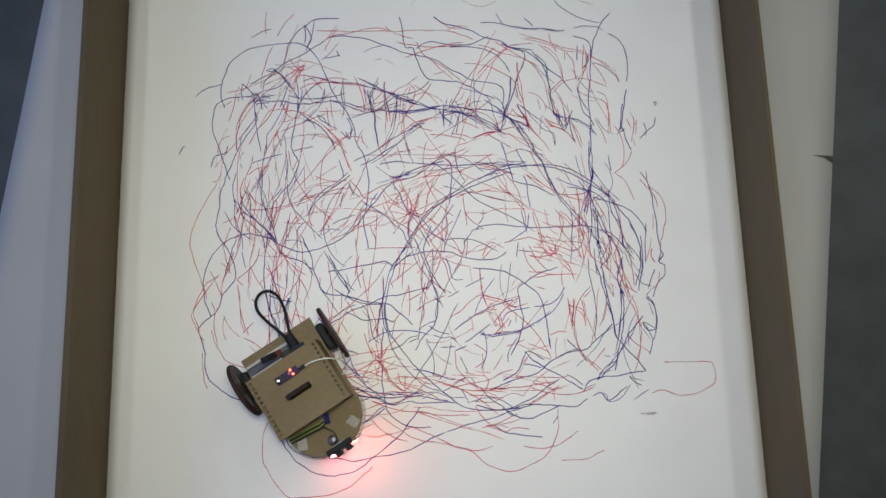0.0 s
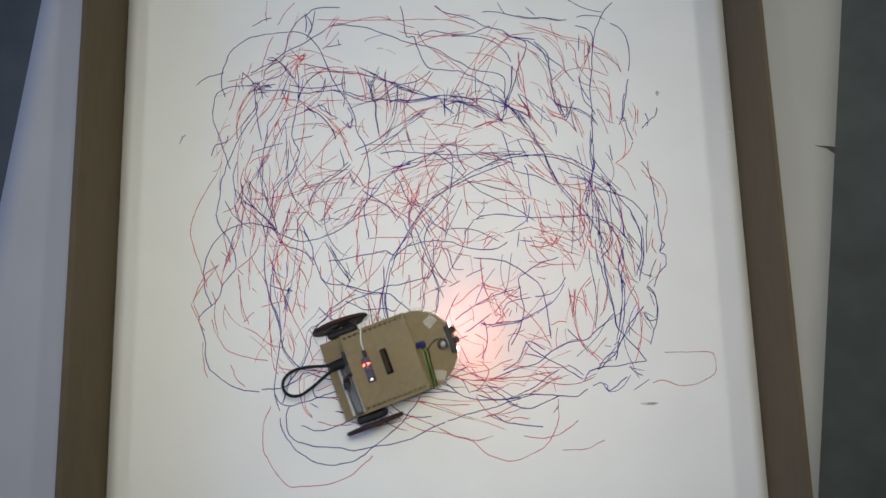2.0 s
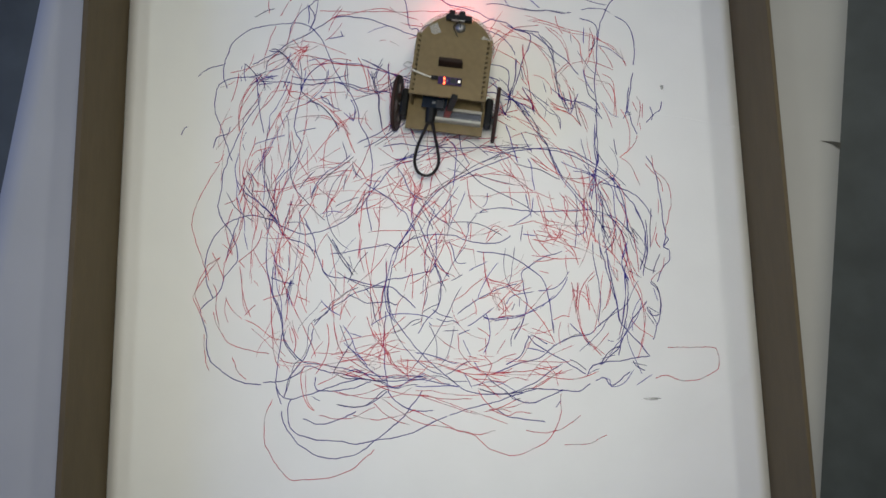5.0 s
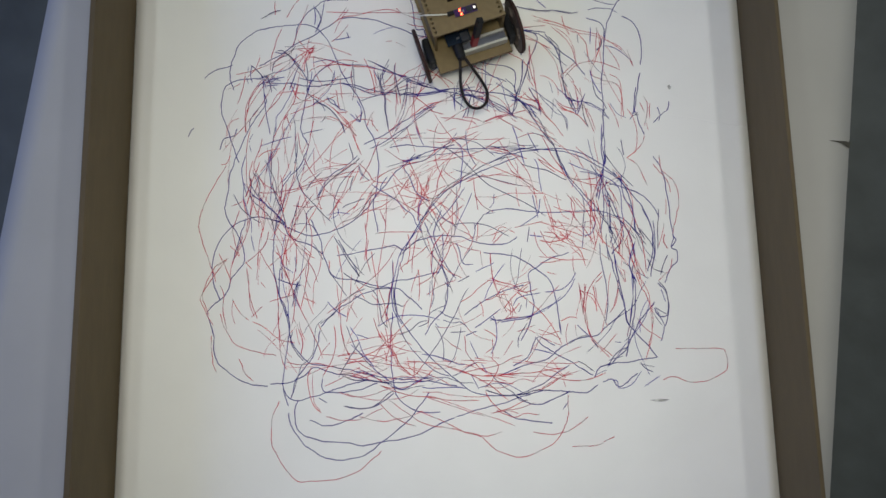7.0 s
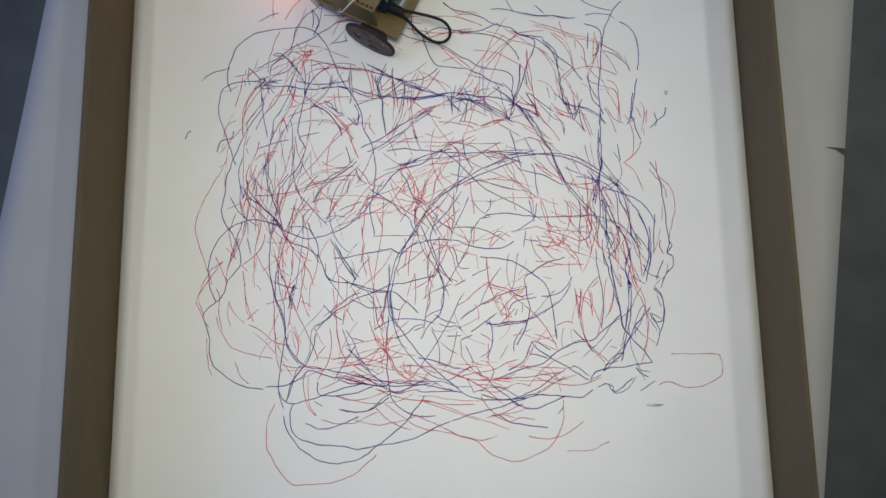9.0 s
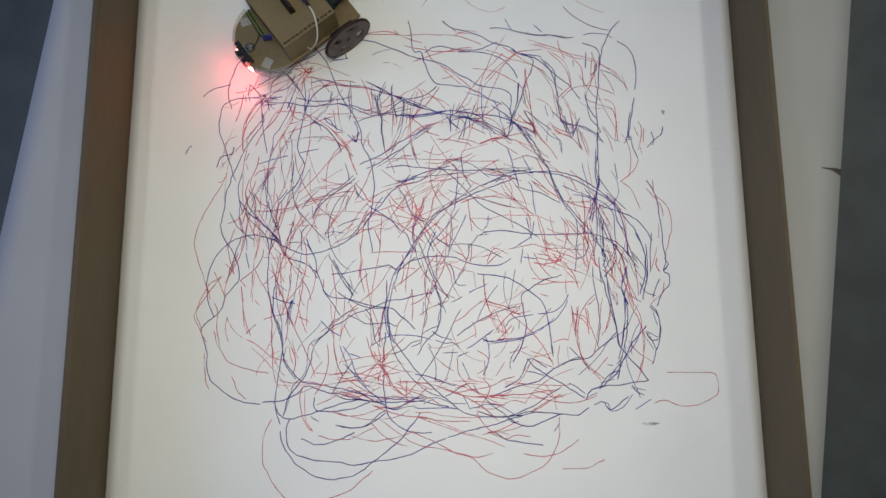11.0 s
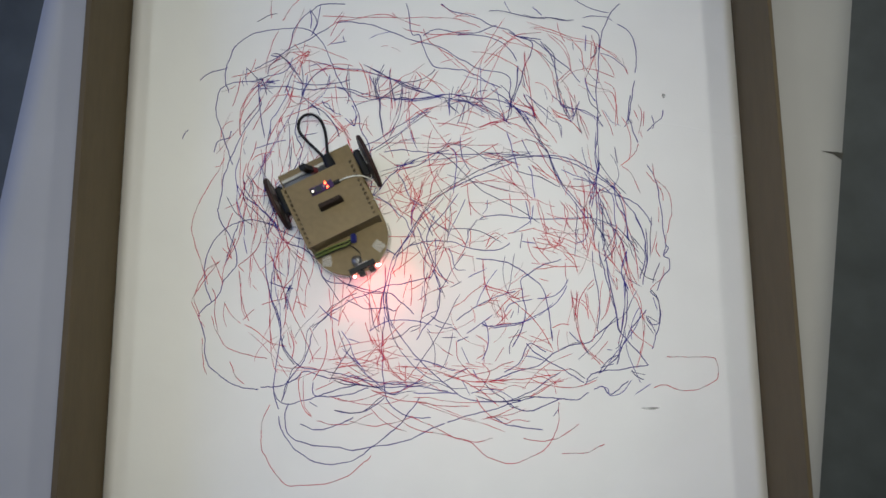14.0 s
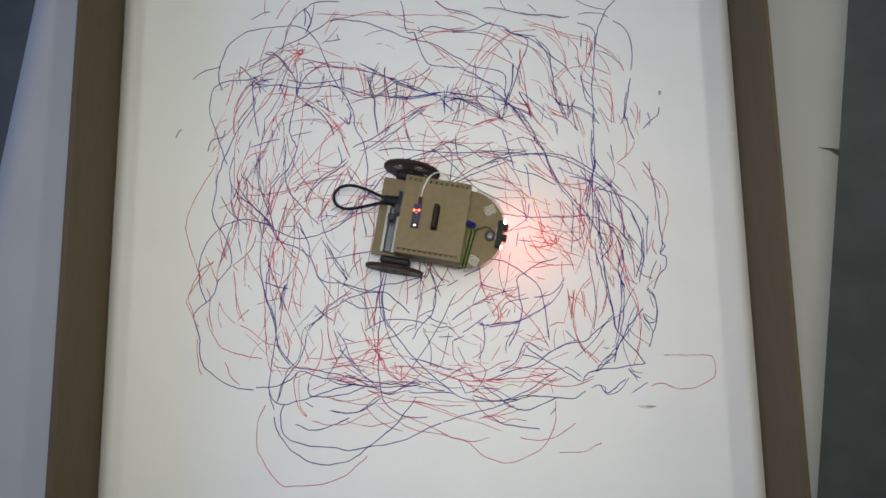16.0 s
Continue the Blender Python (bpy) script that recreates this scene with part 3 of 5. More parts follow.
pen_stroke(BLUE, (-206, -56), (-204, -69), (-194, -85), (-177, -101), (-158, -109), (-141, -111), (-115, -105), (-89, -86), (-70, -71), (-56, -55), (-42, -36))
pen_stroke(BLUE, (-195, -42), (-199, -56), (-197, -72), (-188, -83), (-168, -89), (-142, -92), (-115, -95), (-89, -91), (-57, -85), (-34, -74), (-14, -66))
pen_stroke(BLUE, (-213, -28), (-206, -40), (-195, -43), (-178, -39), (-162, -34), (-142, -28), (-116, -22))
pen_stroke(BLUE, (-167, -18), (-166, -31), (-155, -34), (-129, -33), (-102, -25))
pen_stroke(BLUE, (-181, -66), (-171, -70), (-155, -72), (-135, -66), (-119, -59))
pen_stroke(BLUE, (-142, -51), (-122, -53), (-102, -50), (-83, -36))
pen_stroke(BLUE, (-85, 259), (-64, 261), (-33, 258), (9, 254), (50, 255), (91, 252), (133, 246), (159, 234), (186, 216), (205, 195), (221, 170), (228, 146), (228, 119), (223, 92))
pen_stroke(BLUE, (71, 243), (43, 233), (15, 221), (-16, 203), (-37, 182), (-51, 162), (-65, 138), (-73, 117), (-79, 94), (-81, 77), (-78, 57), (-70, 42), (-59, 27), (-43, 7), (-26, -10), (-10, -23), (9, -37), (36, -42), (68, -41), (95, -37), (121, -39), (140, -41), (154, -32))
pen_stroke(BLUE, (150, -24), (155, -14), (168, -8), (194, -6), (221, -2), (223, 2), (209, 18), (193, 38), (190, 56), (183, 86), (177, 113), (172, 133))
pen_stroke(BLUE, (212, 448), (201, 437), (191, 419), (184, 390), (181, 361), (178, 331), (178, 302), (177, 273), (173, 256), (174, 231), (172, 203), (172, 175), (166, 147))
pen_stroke(BLUE, (178, 302), (177, 266), (177, 238), (170, 217), (164, 189))
pen_stroke(BLUE, (-181, 171), (-170, 147), (-167, 129), (-160, 112), (-151, 100), (-129, 97), (-102, 89), (-75, 84), (-62, 73), (-49, 60))
pen_stroke(BLUE, (-168, 42), (-156, 55), (-143, 66), (-122, 78), (-102, 85), (-82, 94), (-62, 97), (-28, 104))
pen_stroke(BLUE, (-150, 127), (-129, 129), (-102, 134), (-82, 137), (-70, 132), (-60, 138), (-48, 144), (-21, 148), (0, 146), (13, 140), (33, 136), (54, 136), (67, 144))
pen_stroke(BLUE, (26, 126), (53, 123), (73, 115), (93, 101), (105, 87), (110, 67), (112, 47), (114, 27))
pen_stroke(BLUE, (127, 124), (107, 118), (90, 108), (79, 98), (80, 81), (83, 64), (78, 41), (67, 21))
pen_stroke(BLUE, (31, 173), (41, 177), (62, 178), (96, 173), (129, 173), (157, 174), (177, 170), (197, 160), (213, 143))
pen_stroke(BLUE, (235, 239), (244, 222), (248, 198), (250, 166), (252, 142), (249, 127), (256, 122), (254, 110), (246, 101), (239, 85))
pen_stroke(BLUE, (231, 85), (240, 71), (241, 51), (235, 32), (229, 17))
pen_stroke(BLUE, (224, 55), (230, 45), (240, 46))
pen_stroke(BLUE, (251, 142), (254, 135), (249, 128))
pen_stroke(BLUE, (175, 209), (192, 202), (212, 195), (228, 181), (237, 165))
pen_stroke(BLUE, (164, 419), (178, 414), (184, 405), (183, 387))
pen_stroke(BLUE, (207, 421), (221, 412), (228, 393), (229, 374), (226, 356))
pen_stroke(BLUE, (225, 345), (220, 319), (216, 296))
pen_stroke(BLUE, (219, 327), (216, 309), (215, 296))
pen_stroke(BLUE, (210, 286), (216, 296), (221, 280), (226, 267))
pen_stroke(BLUE, (244, 301), (246, 290), (245, 284))
pen_stroke(BLUE, (258, 308), (256, 298), (246, 290), (238, 281))
pen_stroke(BLUE, (-332, 288), (-328, 291))
pen_stroke(BLUE, (-334, 280), (-331, 287))
pen_stroke(BLUE, (111, 400), (121, 384), (127, 369), (130, 347), (132, 325), (135, 314), (156, 310), (176, 299), (184, 288))
pen_stroke(BLUE, (72, 412), (90, 404), (107, 398), (124, 381), (144, 363), (158, 346))
pen_stroke(BLUE, (86, 301), (99, 279), (109, 264), (118, 250), (124, 233), (133, 214), (146, 198), (160, 182), (171, 166))
pen_stroke(BLUE, (-176, 321), (-158, 310), (-144, 291), (-140, 280))
pen_stroke(BLUE, (-11, -65), (16, -57), (42, -51), (75, -41))
pen_stroke(BLUE, (55, -40), (68, -49), (84, -53), (101, -48), (121, -38))
pen_stroke(BLUE, (45, -60), (58, -68), (74, -71), (99, -74))
pen_stroke(BLUE, (160, -29), (170, -26), (177, -34), (186, -31), (200, -20))
pen_stroke(BLUE, (84, 24), (96, 11), (113, 1), (129, -9), (149, -21))
pen_stroke(BLUE, (43, -19), (69, -8), (95, -2), (116, 14), (137, 23), (156, 25), (169, 36), (190, 55))
pen_stroke(BLUE, (-84, 57), (-86, 30), (-86, 4), (-83, -29), (-76, -45), (-56, -58), (-30, -60))
pen_stroke(BLUE, (-169, 38), (-174, 18), (-179, 5), (-189, -8), (-198, -20), (-203, -40))
pen_stroke(BLUE, (-116, 264), (-88, 277), (-67, 292), (-46, 303), (-29, 314))
pen_stroke(BLUE, (-260, 176), (-268, 148), (-276, 121))
pen_stroke(BLUE, (190, 160), (199, 147), (205, 119), (201, 99), (204, 79), (201, 52), (195, 26), (188, 0))
pen_stroke(BLUE, (159, 231), (173, 206), (193, 147), (178, 120))
pen_stroke(BLUE, (-24, 178), (-33, 151), (-28, 130), (-18, 110), (-8, 96))
pen_stroke(BLUE, (-44, 165), (-34, 137), (-24, 113), (-18, 83), (-23, 59), (-35, 46), (-46, 30))
pen_stroke(BLUE, (185, 223), (200, 198), (207, 167), (209, 146))
pen_stroke(BLUE, (218, 174), (227, 153), (227, 126), (220, 99))
pen_stroke(BLUE, (-226, 172), (-214, 167), (-209, 154), (-198, 146), (-181, 140), (-167, 129))
pen_stroke(BLUE, (-257, 218), (-247, 204), (-233, 188), (-219, 175), (-208, 161))
pen_stroke(BLUE, (-254, 204), (-240, 195), (-226, 182), (-214, 167))
pen_stroke(BLUE, (1, 52), (11, 59), (25, 68), (45, 78), (72, 86))
pen_stroke(BLUE, (56, -8), (73, 1), (87, 24), (106, 14))
pen_stroke(BLUE, (168, -10), (189, 9), (200, 29), (210, 45), (225, 62))
pen_stroke(BLUE, (-221, 100), (-204, 94), (-193, 92))
pen_stroke(BLUE, (-197, 96), (-201, 82), (-198, 67))
pen_stroke(RED, (-217, -43), (-224, -59), (-226, -84), (-221, -100), (-210, -119), (-197, -132), (-184, -134), (-154, -133), (-128, -125), (-109, -111), (-99, -102))
pen_stroke(RED, (-53, -58), (-24, -71), (2, -84), (18, -88), (31, -101), (47, -108), (63, -112), (82, -106), (102, -95), (113, -80), (118, -64), (119, -43))
pen_stroke(RED, (246, 8), (267, 7), (297, 6), (303, 1), (303, -18), (284, -28), (261, -31), (242, -25), (230, -28))
pen_stroke(RED, (-286, 242), (-303, 212), (-314, 188), (-317, 163), (-310, 139), (-301, 115), (-295, 98))
pen_stroke(RED, (-283, 125), (-299, 104), (-310, 84), (-308, 71), (-303, 59))
pen_stroke(RED, (-289, 60), (-282, 40), (-269, 23), (-246, 15), (-222, 9))
pen_stroke(RED, (242, 240), (244, 222), (257, 208), (262, 187), (258, 166), (252, 142))
pen_stroke(RED, (77, -84), (99, -87), (116, -84), (129, -77), (140, -68))
pen_stroke(RED, (120, -100), (138, -101), (154, -98), (169, -90))
pen_stroke(RED, (174, 406), (179, 390), (173, 368), (165, 346), (178, 339), (199, 327), (202, 291))
pen_stroke(RED, (-220, 73), (-218, 32), (-215, 6), (-209, -7))
pen_stroke(RED, (-258, 114), (-254, 80), (-245, 54))
pen_stroke(RED, (-122, -63), (-102, -68), (-76, -66), (-50, -58))
pen_stroke(RED, (-89, -45), (-50, -71), (-17, -78), (21, -87), (41, -83))
pen_stroke(RED, (35, -59), (55, -66), (68, -63), (84, -65))
pen_stroke(RED, (-236, 355), (-254, 334), (-262, 308), (-263, 283))
pen_stroke(RED, (-201, 325), (-214, 303), (-228, 275), (-231, 246))
pen_stroke(RED, (-186, 299), (-158, 300), (-137, 287), (-126, 275))
pen_stroke(RED, (196, 140), (202, 112), (209, 85), (218, 65), (222, 38), (215, 12))
pen_stroke(RED, (-299, 34), (-297, 7), (-292, -9))
pen_stroke(RED, (234, 229), (250, 208), (253, 194))
pen_stroke(RED, (33, 126), (36, 95), (42, 75), (51, 55))
pen_stroke(RED, (-143, 167), (-116, 177), (-82, 194), (-61, 221))
pen_stroke(RED, (-185, 217), (-157, 225), (-123, 230))
pen_stroke(RED, (142, 46), (150, 20), (168, 0))
pen_stroke(RED, (-266, 7), (-258, -10), (-248, -20))
pen_stroke(RED, (-106, 51), (-99, 30), (-89, 17), (-76, -3), (-63, -17))
pen_stroke(RED, (-198, 140), (-200, 106), (-210, 72))
pen_stroke(RED, (-150, 139), (-143, 98), (-146, 58), (-142, 25), (-134, 5))
pen_stroke(RED, (226, 265), (219, 251), (208, 241))
pen_stroke(BLUE, (-57, 453), (-53, 432), (-50, 412), (-41, 411), (-37, 398), (-32, 383), (-22, 368), (-1, 365), (16, 362), (34, 354), (47, 345), (61, 339))
pen_stroke(BLUE, (-14, 452), (0, 442), (28, 434), (49, 422), (70, 416), (84, 407), (111, 402))
pen_stroke(BLUE, (-247, 369), (-226, 380), (-202, 396), (-184, 405), (-163, 418), (-139, 430), (-107, 426), (-78, 416), (-50, 404), (-15, 394), (6, 380), (17, 375), (30, 365), (55, 360), (69, 354), (72, 340), (70, 326))
pen_stroke(BLUE, (-205, 394), (-199, 420), (-188, 437), (-174, 448), (-164, 454), (-135, 454))
pen_stroke(BLUE, (7, 410), (42, 408), (63, 398), (76, 384), (80, 373))
pen_stroke(BLUE, (88, 407), (101, 397), (98, 384), (90, 366), (84, 347), (75, 322))
pen_stroke(BLUE, (-240, 347), (-204, 344), (-176, 340), (-141, 343), (-106, 333), (-71, 327), (-36, 327), (-2, 332), (26, 327), (61, 322), (81, 311), (102, 300))
pen_stroke(BLUE, (-64, 343), (-36, 335), (-9, 327), (19, 321), (47, 312), (67, 297))
pen_stroke(BLUE, (-106, 370), (-71, 351), (-36, 335))
pen_stroke(BLUE, (-36, 409), (-21, 418), (0, 414), (28, 412), (56, 422))
pen_stroke(BLUE, (-227, 387), (-212, 383), (-198, 368), (-187, 349))
pen_stroke(BLUE, (-178, 446), (-170, 427), (-177, 412))
pen_stroke(RED, (-164, 438), (-121, 436), (-64, 434), (-21, 434), (7, 431), (35, 419))
pen_stroke(RED, (-228, 466), (-229, 451), (-228, 437))
pen_stroke(RED, (-192, 462), (-206, 447), (-213, 432))
pen_stroke(RED, (63, 407), (41, 385), (20, 356), (2, 327))
pen_stroke(RED, (-184, 360), (-170, 367), (-142, 367), (-106, 362), (-64, 350))
pen_stroke(RED, (-36, 417), (-25, 398), (-1, 382), (27, 356))
mark(RED, (-250, 249), (-252, 239), (-246, 227), (-240, 218), (-238, 211))
mark(RED, (-220, 261), (-230, 260), (-241, 256), (-247, 250))
mark(BLUE, (-226, 260), (-232, 253), (-235, 239), (-236, 232))
mark(BLUE, (-230, 253), (-230, 237), (-231, 220), (-229, 211))
mark(RED, (-233, 256), (-231, 246), (-231, 227))
mark(RED, (-223, 251), (-221, 236), (-222, 217), (-219, 199), (-214, 184))
mark(RED, (-215, 289), (-215, 270), (-211, 248), (-208, 234))
mark(RED, (-198, 281), (-195, 262), (-189, 245), (-181, 231), (-171, 216), (-157, 202), (-143, 190))
mark(BLUE, (-199, 238), (-198, 224), (-192, 207), (-180, 193), (-166, 177), (-156, 168))
mark(RED, (-195, 218), (-189, 200), (-185, 186))
mark(RED, (-135, 287), (-129, 273), (-124, 261), (-119, 250))
mark(BLUE, (-135, 266), (-131, 251), (-130, 243))
mark(RED, (-137, 258), (-153, 249), (-164, 241))
mark(RED, (-165, 247), (-153, 241), (-134, 239), (-125, 240))
mark(RED, (-176, 231), (-167, 235), (-148, 238), (-134, 239))
mark(BLUE, (-124, 250), (-137, 238), (-153, 229), (-162, 220), (-169, 209), (-174, 198))
mark(BLUE, (-178, 188), (-181, 186), (-186, 179), (-187, 168), (-186, 156))
mark(BLUE, (-123, 237), (-122, 230), (-117, 220))
mark(BLUE, (-129, 224), (-132, 216), (-134, 205))
mark(RED, (-117, 244), (-130, 230), (-137, 216), (-141, 206), (-150, 190), (-159, 176))
mark(RED, (-180, 217), (-162, 220), (-144, 223), (-130, 224))
mark(RED, (-215, 203), (-199, 208), (-180, 213), (-162, 219))
mark(RED, (-203, 189), (-187, 187), (-175, 188), (-166, 184))
mark(BLUE, (-265, 221), (-258, 211), (-247, 199), (-237, 192), (-226, 182), (-214, 167))
mark(BLUE, (-257, 228), (-254, 218), (-256, 206), (-253, 197), (-242, 187), (-230, 173), (-225, 157))
mark(BLUE, (-253, 232), (-247, 225), (-244, 213), (-246, 201))
mark(BLUE, (-229, 218), (-226, 206), (-221, 194), (-215, 180), (-212, 166))
mark(RED, (-246, 227), (-240, 218), (-226, 208), (-219, 196))
mark(RED, (-265, 200), (-262, 188), (-258, 176), (-260, 157))
mark(BLUE, (-263, 218), (-264, 202), (-260, 188), (-254, 171), (-253, 157))
mark(RED, (-241, 197), (-238, 178), (-239, 157))
mark(RED, (-238, 211), (-242, 190), (-249, 178))
mark(BLUE, (-143, 185), (-136, 189), (-125, 193), (-116, 195))
mark(BLUE, (-162, 176), (-148, 179), (-134, 177))
mark(BLUE, (-148, 184), (-149, 176), (-157, 172))
mark(RED, (-198, 194), (-200, 170), (-201, 156))
mark(RED, (-194, 203), (-197, 189), (-194, 179))
mark(BLUE, (-203, 166), (-191, 167), (-180, 163), (-175, 156))
mark(RED, (-292, 243), (-286, 244), (-281, 254))
mark(RED, (-253, 247), (-257, 232), (-255, 211), (-260, 190))
mark(RED, (-236, 265), (-234, 246), (-238, 227), (-237, 211))
mark(BLUE, (-226, 289), (-228, 275), (-230, 263))
mark(RED, (-212, 289), (-218, 277), (-225, 263), (-232, 251))
mark(RED, (-242, 275), (-245, 261), (-250, 249))
mark(BLUE, (-70, 240), (-63, 241), (-54, 250))
mark(BLUE, (-71, 242), (-61, 243), (-47, 249))
mark(BLUE, (-68, 240), (-58, 243), (-48, 244))
mark(RED, (-91, 257), (-81, 250), (-72, 243), (-61, 238))
mark(RED, (-72, 267), (-63, 274), (-53, 273))
mark(BLUE, (-53, 285), (-49, 273), (-42, 259))
mark(RED, (-65, 286), (-60, 271), (-54, 252))
mark(RED, (-70, 231), (-61, 238), (-42, 242), (-28, 254), (-10, 263), (9, 272))
mark(BLUE, (-74, 235), (-56, 238), (-38, 244), (-21, 256), (-10, 265), (-2, 275))
mark(RED, (-17, 235), (-10, 242), (4, 245), (18, 246))
mark(BLUE, (-3, 263), (2, 258), (4, 244), (2, 227), (0, 206))
mark(RED, (1, 208), (-6, 194), (-10, 178), (-10, 153))
mark(BLUE, (9, 277), (9, 263), (11, 251), (15, 241), (20, 234))
mark(RED, (-15, 237), (-26, 218), (-29, 202), (-38, 181), (-45, 167))
mark(RED, (-56, 228), (-63, 217), (-65, 207))
mark(BLUE, (-68, 231), (-61, 221), (-56, 207), (-50, 198), (-38, 190))
mark(RED, (-49, 214), (-47, 202), (-51, 186), (-52, 167))
mark(BLUE, (-108, 213), (-95, 204), (-79, 194), (-68, 182), (-59, 175), (-54, 163), (-48, 153))
mark(RED, (-70, 170), (-61, 182), (-54, 193), (-40, 204), (-38, 223))
mark(RED, (-82, 208), (-75, 191), (-66, 175))
mark(RED, (-33, 230), (-40, 211), (-50, 195))
mark(BLUE, (-36, 190), (-29, 181), (-20, 169), (-5, 157))
mark(BLUE, (-41, 181), (-32, 167), (-26, 153))
mark(RED, (-25, 190), (-16, 176), (-9, 162), (-7, 153))
mark(RED, (-4, 190), (-3, 176), (-7, 157))
mark(BLUE, (14, 199), (7, 183), (-2, 166), (-7, 153))
mark(RED, (17, 196), (26, 184), (39, 175))
mark(BLUE, (41, 197), (40, 187), (34, 180))
mark(BLUE, (25, 171), (30, 173), (41, 174))
mark(BLUE, (16, 155), (19, 161), (27, 171))
mark(RED, (17, 194), (30, 194), (46, 192))
mark(RED, (-77, 212), (-61, 203), (-43, 195), (-24, 192))
mark(RED, (-72, 198), (-56, 195), (-34, 190))
mark(RED, (-83, 229), (-72, 214), (-61, 205))
mark(BLUE, (-88, 222), (-95, 213), (-98, 203))
mark(BLUE, (-123, 237), (-118, 225), (-110, 218))
mark(RED, (-123, 241), (-111, 227), (-104, 217), (-88, 215))
mark(RED, (-107, 206), (-111, 185), (-115, 155))
mark(RED, (-98, 182), (-91, 164), (-92, 154))
mark(RED, (-29, 207), (-24, 223), (-19, 237))
mark(RED, (8, 213), (17, 217), (29, 221))
mark(RED, (-39, 280), (-21, 275), (-2, 281))
mark(RED, (-61, 231), (-52, 214), (-54, 191), (-59, 184))
mark(RED, (-47, 228), (-54, 212), (-68, 207))
mark(BLUE, (-130, 171), (-120, 180), (-110, 196), (-104, 201))
mark(RED, (-125, 180), (-102, 182), (-77, 182))
mark(RED, (-38, 218), (-43, 200), (-50, 181), (-48, 163))
mark(RED, (-22, 235), (-15, 223), (-1, 213))
mark(BLUE, (66, 283), (71, 264), (74, 252), (79, 233))
mark(BLUE, (84, 273), (89, 261), (97, 246))
mark(RED, (71, 266), (88, 272), (101, 268), (112, 260), (124, 253))
mark(RED, (66, 240), (70, 228), (68, 212), (69, 207))
mark(RED, (36, 221), (56, 220), (70, 217), (83, 209), (96, 197))
mark(RED, (61, 226), (74, 216), (88, 204))
mark(BLUE, (74, 234), (88, 229), (104, 225), (122, 215), (129, 212))
mark(BLUE, (91, 239), (95, 230), (96, 211), (98, 199))
mark(RED, (101, 268), (114, 241), (123, 227), (129, 213))
mark(BLUE, (104, 280), (108, 268), (115, 256), (121, 236), (125, 225))
mark(BLUE, (125, 229), (133, 210), (144, 196), (153, 182), (161, 173))
mark(BLUE, (131, 234), (145, 227), (163, 220), (177, 214), (190, 202), (193, 186), (193, 163))
mark(BLUE, (145, 222), (161, 219), (172, 214))
mark(BLUE, (175, 281), (173, 257), (176, 238), (172, 219), (169, 203), (166, 186))
mark(BLUE, (157, 262), (160, 245), (164, 229), (165, 210), (165, 191))
mark(BLUE, (176, 245), (182, 233), (195, 216), (208, 202))
mark(BLUE, (195, 218), (194, 202), (198, 186), (206, 172), (207, 149))
mark(BLUE, (177, 212), (174, 196), (178, 179), (179, 158))
mark(RED, (141, 246), (146, 234), (150, 226))
mark(RED, (155, 226), (158, 203), (155, 180))
mark(RED, (150, 180), (157, 187), (167, 198), (181, 209), (195, 216))
mark(RED, (159, 189), (161, 175), (159, 150))
mark(RED, (101, 195), (107, 178), (111, 155))
mark(RED, (115, 197), (118, 180), (123, 169), (131, 164))
mark(RED, (128, 196), (137, 180), (131, 155))
mark(RED, (35, 191), (58, 197), (80, 197), (99, 196), (114, 190), (128, 186))
mark(BLUE, (87, 195), (89, 183), (92, 167))
mark(BLUE, (96, 190), (93, 174), (84, 165), (70, 156))
mark(RED, (67, 205), (69, 188), (71, 181))
mark(BLUE, (147, 194), (148, 175), (145, 150))
mark(RED, (107, 167), (113, 160), (108, 151))
mark(BLUE, (163, 173), (170, 163), (178, 154), (189, 149))
mark(BLUE, (180, 191), (178, 170), (178, 149))
mark(RED, (191, 177), (185, 191), (178, 202))
mark(BLUE, (197, 261), (198, 249), (199, 241))
mark(RED, (202, 237), (215, 246))
mark(BLUE, (36, 250), (52, 247), (71, 251), (96, 255))
mark(RED, (36, 255), (55, 252), (66, 245), (82, 240))
mark(RED, (43, 248), (59, 257), (62, 264))
mark(BLUE, (50, 238), (61, 247), (77, 242))
mark(BLUE, (36, 257), (57, 252), (75, 252), (92, 254))
mark(RED, (-277, 165), (-273, 146), (-267, 129))
mark(RED, (-264, 155), (-270, 135), (-277, 114), (-278, 96))
mark(RED, (-293, 117), (-281, 127))
mark(RED, (-232, 159), (-236, 143), (-247, 130), (-260, 120))
mark(RED, (-260, 121), (-252, 113))
mark(BLUE, (-254, 155), (-249, 134))
mark(RED, (-244, 136), (-234, 118), (-224, 100), (-220, 73), (-219, 41))
mark(RED, (-245, 130), (-245, 105), (-235, 90))
mark(RED, (-256, 107), (-255, 89), (-253, 69), (-248, 56))
mark(RED, (-275, 78), (-266, 62), (-254, 51))
mark(RED, (-273, 78), (-275, 62), (-271, 47))
mark(RED, (-290, 94), (-285, 83), (-286, 67), (-281, 42))
mark(BLUE, (-212, 154), (-215, 138), (-217, 122), (-215, 104), (-213, 88), (-208, 72), (-207, 50))
mark(BLUE, (-217, 122), (-213, 115), (-202, 107))
mark(RED, (-212, 154), (-210, 122), (-207, 99), (-206, 77))
mark(RED, (-225, 134), (-215, 122), (-211, 99))
mark(RED, (-206, 154), (-195, 133), (-181, 115), (-172, 94))
mark(RED, (-193, 138), (-184, 122), (-186, 99), (-189, 81), (-192, 65))
mark(RED, (-169, 133), (-170, 112), (-177, 92), (-178, 65))
mark(BLUE, (-200, 127), (-199, 115), (-199, 108))
mark(BLUE, (-195, 97), (-199, 83), (-203, 66))
